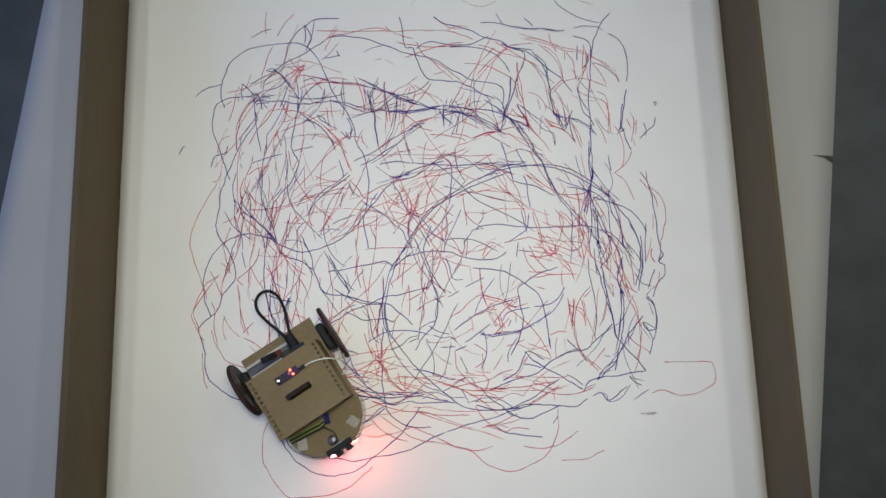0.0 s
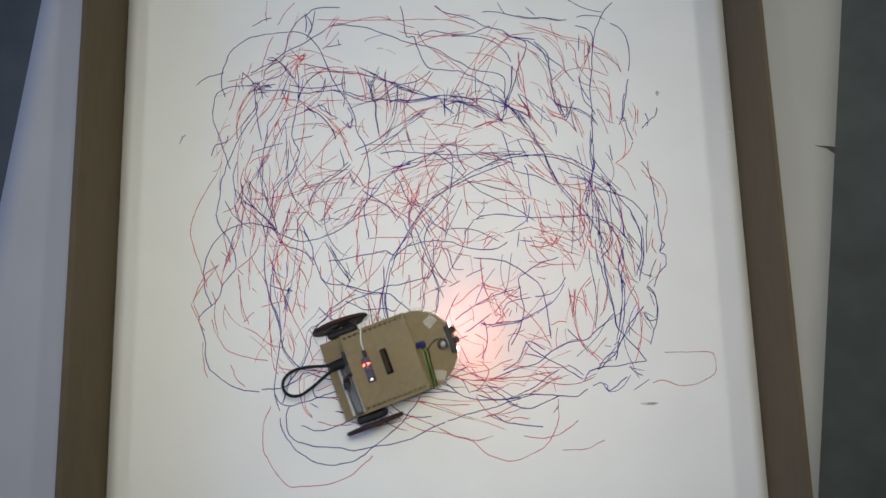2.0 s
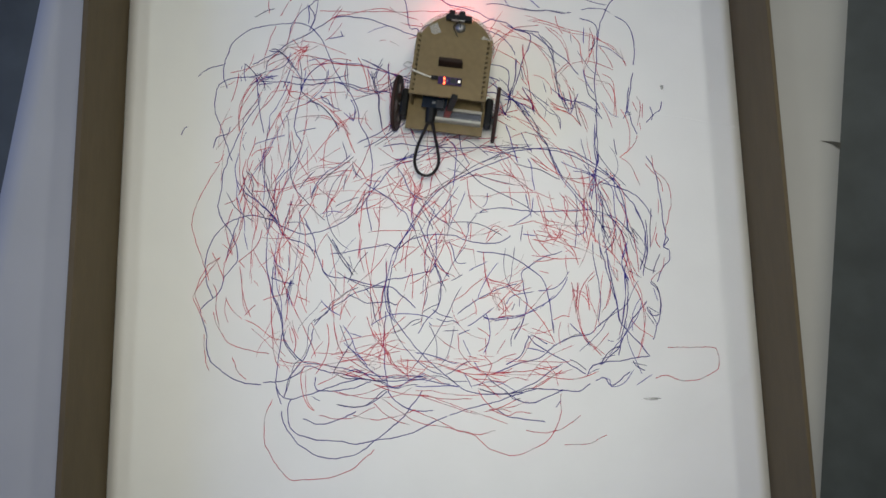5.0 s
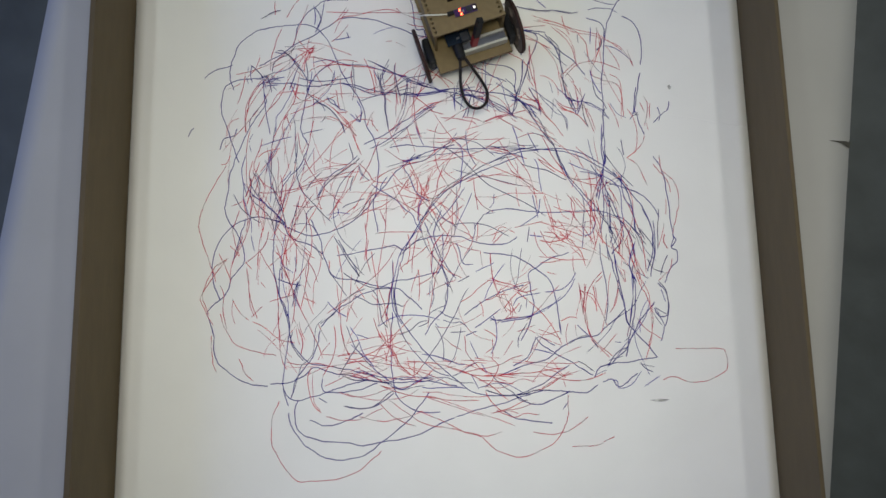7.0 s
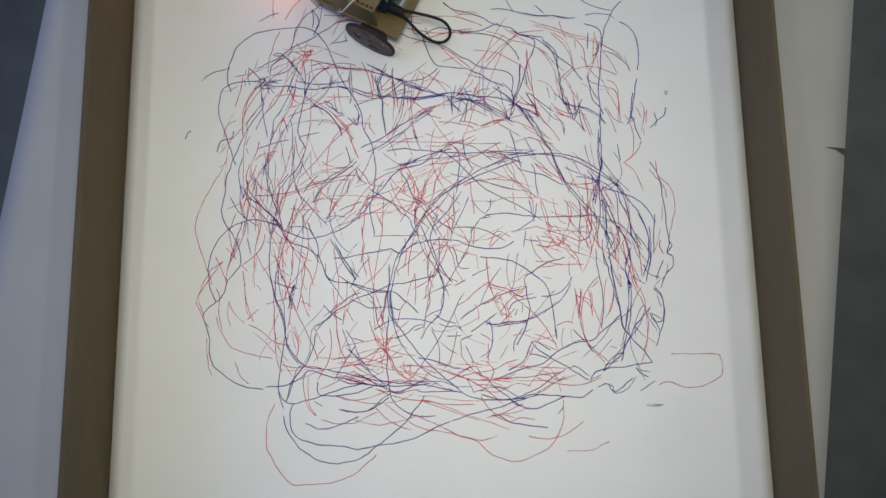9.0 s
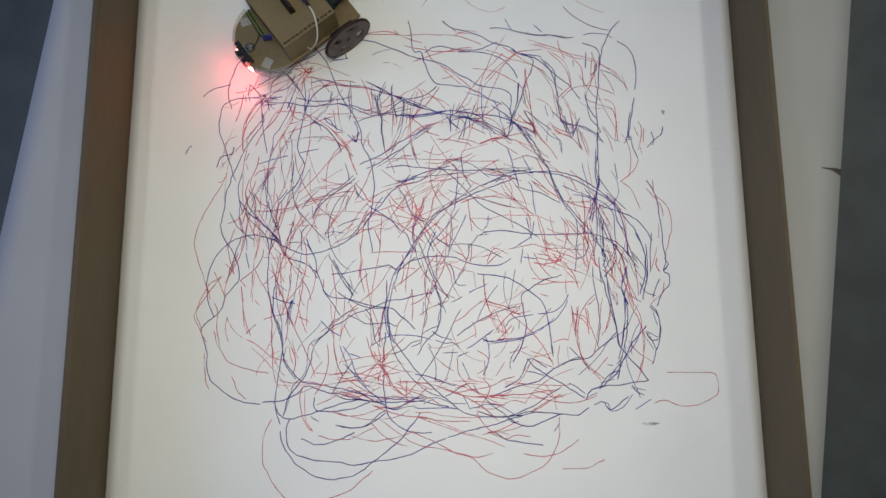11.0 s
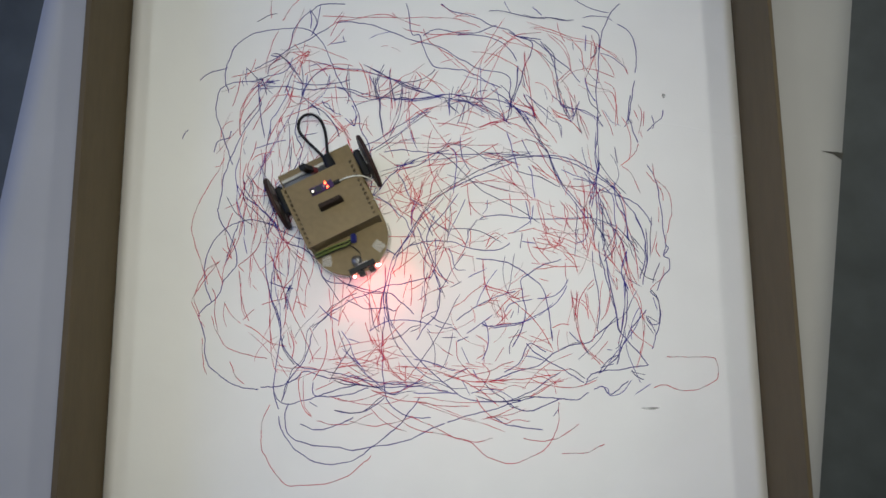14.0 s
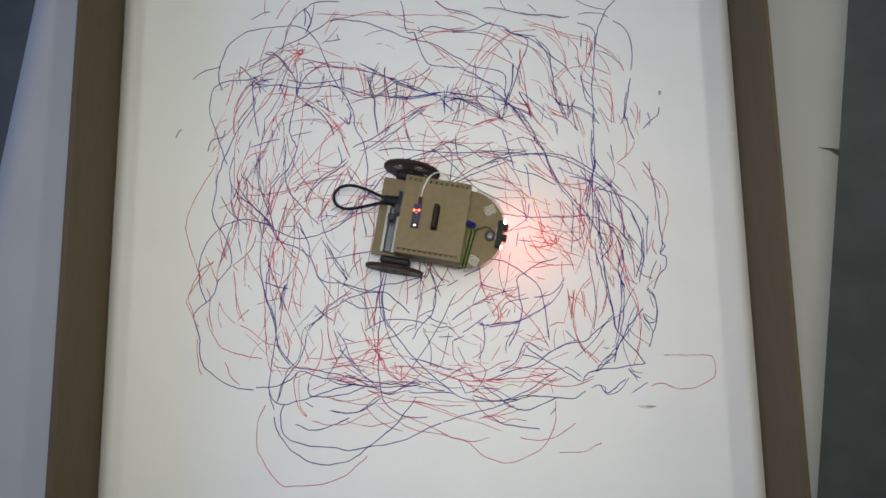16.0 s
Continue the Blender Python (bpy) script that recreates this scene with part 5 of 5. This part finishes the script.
mark(BLUE, (-96, 355), (-94, 336), (-91, 326), (-90, 306), (-86, 280))
mark(BLUE, (-61, 348), (-65, 328), (-70, 305))
mark(BLUE, (-129, 373), (-131, 353), (-129, 330), (-131, 320))
mark(BLUE, (-97, 339), (-91, 355), (-85, 365))
mark(BLUE, (-99, 356), (-96, 339), (-93, 326))
mark(BLUE, (-78, 365), (-77, 348), (-72, 325))
mark(BLUE, (-10, 327), (-4, 317), (7, 307))
mark(BLUE, (2, 304), (6, 320), (8, 336))
mark(BLUE, (-4, 304), (-5, 317), (-4, 327))
mark(BLUE, (11, 295), (15, 316), (18, 326))
mark(BLUE, (3, 333), (21, 319), (43, 306))
mark(BLUE, (-13, 320), (9, 331), (22, 333))
mark(BLUE, (59, 315), (64, 299), (69, 292))
mark(BLUE, (66, 295), (71, 318), (75, 331))
mark(BLUE, (74, 315), (83, 305), (92, 292))
mark(BLUE, (87, 331), (96, 314), (102, 295))
mark(BLUE, (94, 327), (109, 314), (121, 304))
mark(BLUE, (121, 302), (129, 291), (133, 274))
mark(BLUE, (134, 317), (146, 311))
mark(BLUE, (135, 315), (142, 297))
mark(BLUE, (128, 369), (129, 346), (131, 326), (135, 315))
mark(BLUE, (-180, 371), (-161, 374), (-135, 367), (-113, 365), (-85, 355), (-60, 348), (-35, 337), (-13, 325))
mark(BLUE, (-154, 357), (-157, 344), (-167, 341))
mark(BLUE, (-163, 324), (-154, 321), (-148, 311), (-138, 307))
mark(BLUE, (-127, 302), (-121, 294), (-118, 307))
mark(BLUE, (-96, 259), (-79, 270), (-60, 286), (-48, 295), (-29, 309))
mark(BLUE, (71, 320), (80, 310), (86, 301))
mark(BLUE, (3, 326), (21, 321), (34, 321))
mark(BLUE, (-60, 323), (-35, 325), (-13, 329))
mark(BLUE, (65, 315), (77, 313), (88, 305), (95, 291))
mark(RED, (-153, 410), (-145, 427), (-135, 441))
mark(RED, (-156, 422), (-142, 430), (-123, 433), (-90, 439), (-68, 434))
mark(RED, (-150, 426), (-137, 444))
mark(RED, (-14, 451), (5, 437), (24, 433))
mark(RED, (2, 433), (18, 438), (31, 436))
mark(RED, (-176, 321), (-154, 344), (-138, 363))
mark(RED, (-104, 326), (-101, 342), (-104, 359))
mark(RED, (-109, 329), (-91, 332), (-79, 342))
mark(RED, (-79, 348), (-76, 329), (-74, 312))
mark(RED, (-82, 277), (-73, 299), (-65, 318), (-61, 341))
mark(RED, (-85, 280), (-70, 292))
mark(RED, (-53, 348), (-55, 318), (-51, 285), (-45, 269))
mark(RED, (-47, 361), (-57, 341), (-60, 312))
mark(RED, (-51, 325), (-31, 344), (-18, 363))
mark(RED, (-41, 361), (-22, 347), (-10, 333))
mark(RED, (-107, 290), (-99, 280))
mark(RED, (-106, 287), (-107, 300))
mark(RED, (-141, 298), (-131, 281), (-123, 255))
mark(RED, (-154, 311), (-138, 291), (-126, 274))
mark(RED, (30, 287), (49, 294), (67, 295))
mark(RED, (8, 278), (27, 284), (42, 288))
mark(RED, (-2, 376), (10, 366))
mark(RED, (-18, 393), (-2, 376))
mark(RED, (35, 359), (51, 378), (74, 401))
mark(RED, (-15, 373), (1, 378))
mark(RED, (23, 387), (51, 383), (79, 367), (91, 354))
mark(RED, (90, 387), (90, 357), (97, 327), (99, 298))
mark(RED, (99, 387), (90, 367), (86, 347), (94, 331))
mark(RED, (119, 410), (140, 386), (148, 359))
mark(RED, (129, 346), (148, 362))
mark(RED, (126, 350), (140, 307))
mark(RED, (84, 321), (99, 308), (114, 285))
mark(RED, (77, 308), (95, 288), (110, 275))
mark(RED, (58, 302), (71, 312), (84, 324))
mark(RED, (-41, 305), (-19, 317), (3, 323), (15, 313))
mark(RED, (3, 330), (28, 326), (53, 315), (64, 296))
mark(RED, (-216, 296), (-210, 306))
mark(RED, (-208, 345), (-198, 325), (-182, 321))
mark(RED, (-203, 319), (-198, 342))
mark(RED, (-199, 402), (-183, 384), (-180, 391))
mark(RED, (-195, 381), (-177, 394))
mark(RED, (-189, 371), (-183, 391))
mark(RED, (-17, 265), (1, 270))
mark(RED, (-24, 246), (-5, 265), (8, 271))
mark(RED, (-73, 241), (-49, 244))
mark(RED, (-263, 282), (-263, 301), (-259, 315), (-252, 327), (-243, 340), (-229, 355), (-215, 366), (-201, 378), (-181, 390))
mark(RED, (-212, 347), (-218, 333), (-225, 322), (-235, 311), (-242, 300), (-247, 289))
mark(BLUE, (-144, 342), (-130, 338), (-116, 332), (-105, 327), (-91, 326))
mark(BLUE, (-91, 325), (-81, 333), (-70, 342), (-61, 347), (-46, 349), (-35, 353), (-26, 359), (-21, 365))
mark(RED, (-116, 375), (-109, 360), (-105, 345), (-102, 328))
mark(RED, (-53, 323), (-42, 314), (-31, 303))
mark(RED, (-22, 295), (-1, 293), (16, 289), (22, 285))
mark(BLUE, (46, 441), (59, 441), (73, 438), (87, 434), (101, 431), (115, 430), (122, 431), (133, 428), (143, 426), (153, 427))
mark(BLUE, (66, 453), (71, 444), (75, 438))
mark(BLUE, (102, 445), (113, 434))
mark(RED, (40, 412), (58, 406), (72, 399), (89, 394), (103, 388), (113, 377), (122, 362), (126, 343), (129, 321))
mark(RED, (87, 329), (97, 315), (103, 300), (117, 282), (128, 267))
mark(RED, (121, 310), (135, 299), (148, 292), (158, 279))
mark(RED, (204, 237), (214, 230), (220, 217), (225, 203))
mark(BLUE, (-121, 247), (-133, 237), (-147, 228), (-161, 216), (-169, 206), (-173, 195))
mark(BLUE, (-262, 254), (-266, 239), (-265, 222), (-260, 204))
mark(RED, (-143, 233), (-161, 234), (-178, 227), (-192, 217))
mark(RED, (-121, 236), (-131, 215), (-140, 202), (-150, 188), (-160, 170))
mark(BLUE, (-109, 258), (-94, 264), (-81, 273), (-67, 282))
mark(BLUE, (-49, 161), (-41, 179), (-30, 192), (-20, 204), (-6, 214), (12, 223), (29, 233), (46, 240), (64, 243))
mark(BLUE, (-47, 195), (-51, 179), (-50, 161))
mark(BLUE, (-8, 268), (16, 264), (29, 256), (43, 244))
mark(RED, (-81, 221), (-75, 204), (-68, 190), (-61, 179))
mark(RED, (-54, 200), (-44, 189), (-34, 178), (-20, 168), (-7, 161))
mark(RED, (-74, 218), (-61, 222), (-43, 228), (-26, 236))
mark(BLUE, (-116, 86), (-129, 81), (-139, 74), (-149, 68), (-152, 58), (-162, 51), (-169, 45))
mark(RED, (-279, 142), (-272, 135), (-267, 128))
mark(BLUE, (-129, 91), (-122, 105), (-116, 115), (-105, 128))
mark(BLUE, (13, 141), (17, 153), (16, 162))
mark(RED, (-7, 157), (13, 143), (3, 123))
mark(RED, (-82, 117), (-83, 97), (-89, 70), (-90, 47))
mark(RED, (61, 156), (47, 146), (37, 136))
mark(BLUE, (195, 159), (185, 140), (178, 126))
mark(RED, (102, 155), (118, 141))
mark(RED, (160, 171), (166, 154), (168, 133))
mark(RED, (193, 160), (202, 139), (204, 122), (210, 105), (216, 92))
mark(RED, (199, 146), (203, 126), (206, 109), (209, 89))
mark(RED, (165, 137), (181, 126), (194, 112))
mark(RED, (64, 149), (47, 156), (37, 139))
mark(RED, (32, 90), (52, 85), (72, 78), (89, 81))
mark(RED, (87, 34), (104, 27), (113, 22))
mark(RED, (114, 43), (124, 47), (134, 46))
mark(BLUE, (-166, 50), (-174, 42), (-176, 28), (-177, 15), (-182, 5), (-192, -4), (-195, -15), (-198, -27), (-203, -40))
mark(BLUE, (-171, -40), (-161, -46))
mark(BLUE, (-134, 41), (-125, 28), (-119, 11), (-109, -2), (-102, -12), (-89, -22))
mark(BLUE, (-126, 32), (-112, 27))
mark(RED, (-250, 50), (-236, 43), (-219, 29), (-199, 24))
mark(RED, (-196, 42), (-190, 25), (-192, 9))
mark(RED, (-178, -11), (-178, -30), (-175, -47), (-168, -56))
mark(RED, (-82, -29), (-109, -38), (-129, -40), (-148, -34))
mark(BLUE, (-76, 30), (-62, 36), (-52, 44), (-42, 47))
mark(BLUE, (122, -9), (108, -17), (92, -28), (75, -36), (58, -42))
mark(RED, (-76, -8), (-59, -17), (-46, -3), (-30, -10), (-10, -7))
mark(RED, (42, -59), (58, -53), (71, -47))
mark(RED, (-184, 406), (-187, 391), (-190, 376), (-195, 362), (-199, 343), (-202, 328))
mark(RED, (-45, 358), (-49, 343), (-53, 325), (-57, 303), (-51, 279))
mark(RED, (-60, 296), (-42, 310), (-25, 315), (-4, 317))
mark(RED, (97, 418), (115, 414), (132, 408), (149, 400), (170, 396), (188, 388), (201, 381), (211, 368), (217, 354))
mark(RED, (39, 371), (54, 386), (68, 399), (79, 404))
mark(BLUE, (122, 329), (135, 316), (141, 308), (145, 294), (152, 310), (156, 320))
mark(BLUE, (38, 314), (52, 305), (65, 296), (72, 291))
pen_stroke(BLUE, (36, 236), (53, 244), (74, 249), (98, 251), (122, 251), (143, 247), (160, 239), (176, 227), (189, 216), (202, 203))
mark(BLUE, (-231, 260), (-232, 249), (-233, 232), (-230, 214), (-231, 193))
mark(RED, (-198, 168), (-195, 182), (-185, 202))
mark(BLUE, (-153, 150), (-143, 132), (-133, 115), (-122, 101))
mark(RED, (-282, 126), (-296, 116), (-305, 101), (-311, 84), (-313, 77), (-307, 64), (-297, 47))
mark(BLUE, (-49, 161), (-56, 151), (-65, 140), (-75, 124), (-80, 104), (-84, 87), (-84, 70), (-81, 57), (-73, 43))
mark(RED, (-112, 145), (-114, 125), (-109, 104))
mark(BLUE, (210, 153), (219, 136))
mark(RED, (100, 193), (104, 176), (109, 158), (115, 141), (128, 134), (148, 127), (164, 120))
mark(BLUE, (31, 45), (44, 43), (61, 45), (74, 47), (95, 57), (115, 68), (126, 80), (133, 93))
mark(RED, (-149, -9), (-129, -14), (-109, -22))
mark(RED, (-43, -43), (-17, -52), (2, -59), (22, -65))
mark(RED, (81, -38), (98, -31), (111, -23), (122, -16))
mark(RED, (29, -62), (48, -59), (61, -63))
scribbles(-208, 354, 42, 36, angle=45, spread=40, red=28, blue=17, length=42)
scribbles(-236, 351, 9, 7, angle=60, spread=90, red=2, blue=46, length=17)
scribbles(214.5, 294, 1.5, 1.8, angle=90, spread=90, red=0, blue=30, length=4)
scribbles(-73, 325, 105, 17, angle=80, spread=45, red=14, blue=6, length=40)
scribbles(10, 320, 27, 18, angle=60, spread=60, red=4, blue=6, length=31)
scribbles(86, 304, 34, 25, angle=-45, spread=30, red=12, blue=7, length=43)
scribbles(145, 310, 41, 27, angle=-62, spread=30, red=16, blue=18, length=43)
scribbles(172, 360, 41, 51, angle=-60, spread=40, red=18, blue=9, length=43)
scribbles(33, 412, 106, 29, angle=-14, spread=25, red=13, blue=5, length=60)
scribbles(-234, 274, 41, 57, angle=68, spread=22, red=44, blue=16, length=59)
scribbles(-236, 196, 28, 45, angle=88, spread=30, red=52, blue=26, length=51)
scribbles(-211, 140, 34, 51, angle=85, spread=30, red=26, blue=14, length=51)
scribbles(-143, 215, 48, 35, angle=32, spread=30, red=26, blue=13, length=51)
scribbles(-50, 189, 41, 51, angle=70, spread=80, red=64, blue=16, length=53)
scribbles(-46, 242, 44, 21, angle=15, spread=25, red=20, blue=16, length=55)
scribbles(63, 232, 61, 28, angle=-20, spread=40, red=32, blue=18, length=48)
scribbles(-20, 123, 33, 57, angle=65, spread=70, red=18, blue=26, length=54)
scribbles(118, 154, 40, 34, angle=0, spread=90, red=38, blue=6, length=28)
scribbles(169, 164, 27, 61, angle=-72, spread=30, red=44, blue=36, length=50)
scribbles(201, 132, 26, 50, angle=-60, spread=20, red=14, blue=26, length=50)
scribbles(61, 64, 30, 33, angle=45, spread=90, red=42, blue=7, length=26)
scribbles(-108, 57, 53, 39, angle=0, spread=90, red=30, blue=18, length=43)
scribbles(37, 28, 79, 39, angle=20, spread=80, red=20, blue=24, length=33)
scribbles(-75, -12, 112, 16, angle=-4, spread=22, red=76, blue=34, length=69)
scribbles(35, -30, 111, 15, angle=-4, spread=22, red=44, blue=24, length=68)
scribbles(108, -21, 32, 18, angle=25, spread=40, red=20, blue=8, length=39)
scribbles(-87, 17, 26, 26, angle=60, spread=90, red=22, blue=6, length=33)
scribbles(-199, 38, 21, 42, angle=85, spread=40, red=20, blue=12, length=36)
scribbles(131, 53, 66, 42, angle=85, spread=35, red=28, blue=16, length=39)
scribbles(185, 6, 36, 26, angle=35, spread=40, red=6, blue=22, length=32)
scribbles(-89, -57, 78, 19, angle=-4, spread=20, red=9, blue=8, length=42)
scribbles(28, -62, 65, 22, angle=-6, spread=25, red=10, blue=8, length=39)
scribbles(-275, 114, 30, 100, angle=85, spread=30, red=14, blue=8, length=40)
scribbles(236, 145, 16, 81, angle=-85, spread=25, red=4, blue=14, length=30)
scribbles(213, 48, 19, 46, angle=75, spread=40, red=6, blue=18, length=29)
scribbles(228, 297, 13, 21, angle=85, spread=20, red=8, blue=2, length=24)
scribbles(-130, 364, 63, 29, angle=-20, spread=45, red=12, blue=12, length=42)
scribbles(-144, 413, 64, 26, angle=22, spread=35, red=9, blue=8, length=39)
scribbles(13, 163, 74, 41, angle=40, spread=60, red=14, blue=10, length=37)
scribbles(-169, 98, 47, 47, angle=70, spread=50, red=14, blue=8, length=40)
scribbles(-258, 385, 28, 29, angle=45, spread=40, red=2, blue=6, length=15)
scribbles(-293, 268, 9, 42, angle=80, spread=30, red=4, blue=5, length=14)
scribbles(-224, 491, 57, 30, angle=50, spread=60, red=9, blue=6, length=36)
scribbles(-58, 495, 179, 34, angle=-5, spread=50, red=20, blue=14, length=50)
scribbles(127, 475, 92, 30, angle=-30, spread=30, red=12, blue=8, length=49)
scribbles(130, 145, 20, 13, angle=30, spread=90, red=30, blue=3, length=26)
scribbles(182, 150, 12, 22, angle=-65, spread=35, red=18, blue=12, length=34)

wanderings(18, 6, -25, 160, 245, 215)
flush_scribbles()

# ---- what moves ----
# seconds, place of the lid's slot on the paper, heading in degrees
ROBOT_ROWS = [
    (0, -0.1669, -0.0145, -58.3), (0.5, -0.1519, -0.0193, -45.6), (1, -0.1389, -0.0258, -39.7), (1.5, -0.1069, -0.0235, -15.1),
    (2, -0.0720, 0.0056, 19.3), (2.5, -0.0593, 0.0414, 52.0), (3, -0.0511, 0.0915, 72.4), (3.5, -0.0370, 0.1526, 76.2),
    (4, -0.0213, 0.2177, 76.1), (4.5, -0.0095, 0.2790, 78.0), (5.2, 0.0025, 0.3520, 83.0), (6, 0.0095, 0.3995, 91.0),
    (6.5, 0.0109, 0.4076, 94.6), (7, 0.0023, 0.4178, 107.2), (7.5, -0.0156, 0.4230, 121.8), (8, -0.0331, 0.4252, 139.7),
    (8.5, -0.0510, 0.4312, 146.9), (9, -0.1099, 0.4602, 152.0), (9.2, -0.1285, 0.4650, 155.5), (10, -0.1760, 0.4745, 180.0),
    (10.7, -0.1950, 0.4530, 206.0), (11.3, -0.1995, 0.4185, 228.0), (11.5, -0.2019, 0.4037, 235.4), (12, -0.2062, 0.3588, 259.2),
    (12.5, -0.1882, 0.3160, 284.1), (13, -0.1656, 0.2607, 289.1), (13.5, -0.1616, 0.2157, 281.3), (14, -0.1350, 0.1760, 295.4),
    (14.5, -0.0951, 0.1594, 326.8), (15, -0.0709, 0.1643, 349.7), (15.5, -0.0546, 0.1657, 354.4), (16, -0.0133, 0.1593, 349.6),
]


def robot_at(t):
    return np.array([np.interp(t, [row[0] for row in ROBOT_ROWS], [row[n] for row in ROBOT_ROWS]) for n in (1, 2, 3)])


def motions():
    walk(ROBOT, [(t, pose(x, y, 0, 0, 0, turn)) for t, x, y, turn in ROBOT_ROWS])
    for wheel, side, lean in zip(WHEELS, (1, -1), (-3.5, 0.0)):
        rows, rolled, last = [], 0.0, None
        for k in range(81):
            t = k * 0.2
            x, y, turn = robot_at(t)
            a = radians(turn)
            # where this wheel touches the paper
            touch = np.array([x + math.cos(a) * -0.041 - math.sin(a) * side * 0.0590, y + math.sin(a) * -0.041 + math.cos(a) * side * 0.0590])
            if last is not None:
                rolled += math.degrees(float((touch - last) @ (math.cos(a), math.sin(a))) / 0.033)
            last = touch
            rows.append((t, pose(-0.041, side * 0.0590, 0.033, lean) @ pose(0, 0, 0, 0, rolled, 0)))
        walk(wheel, rows)


motions()
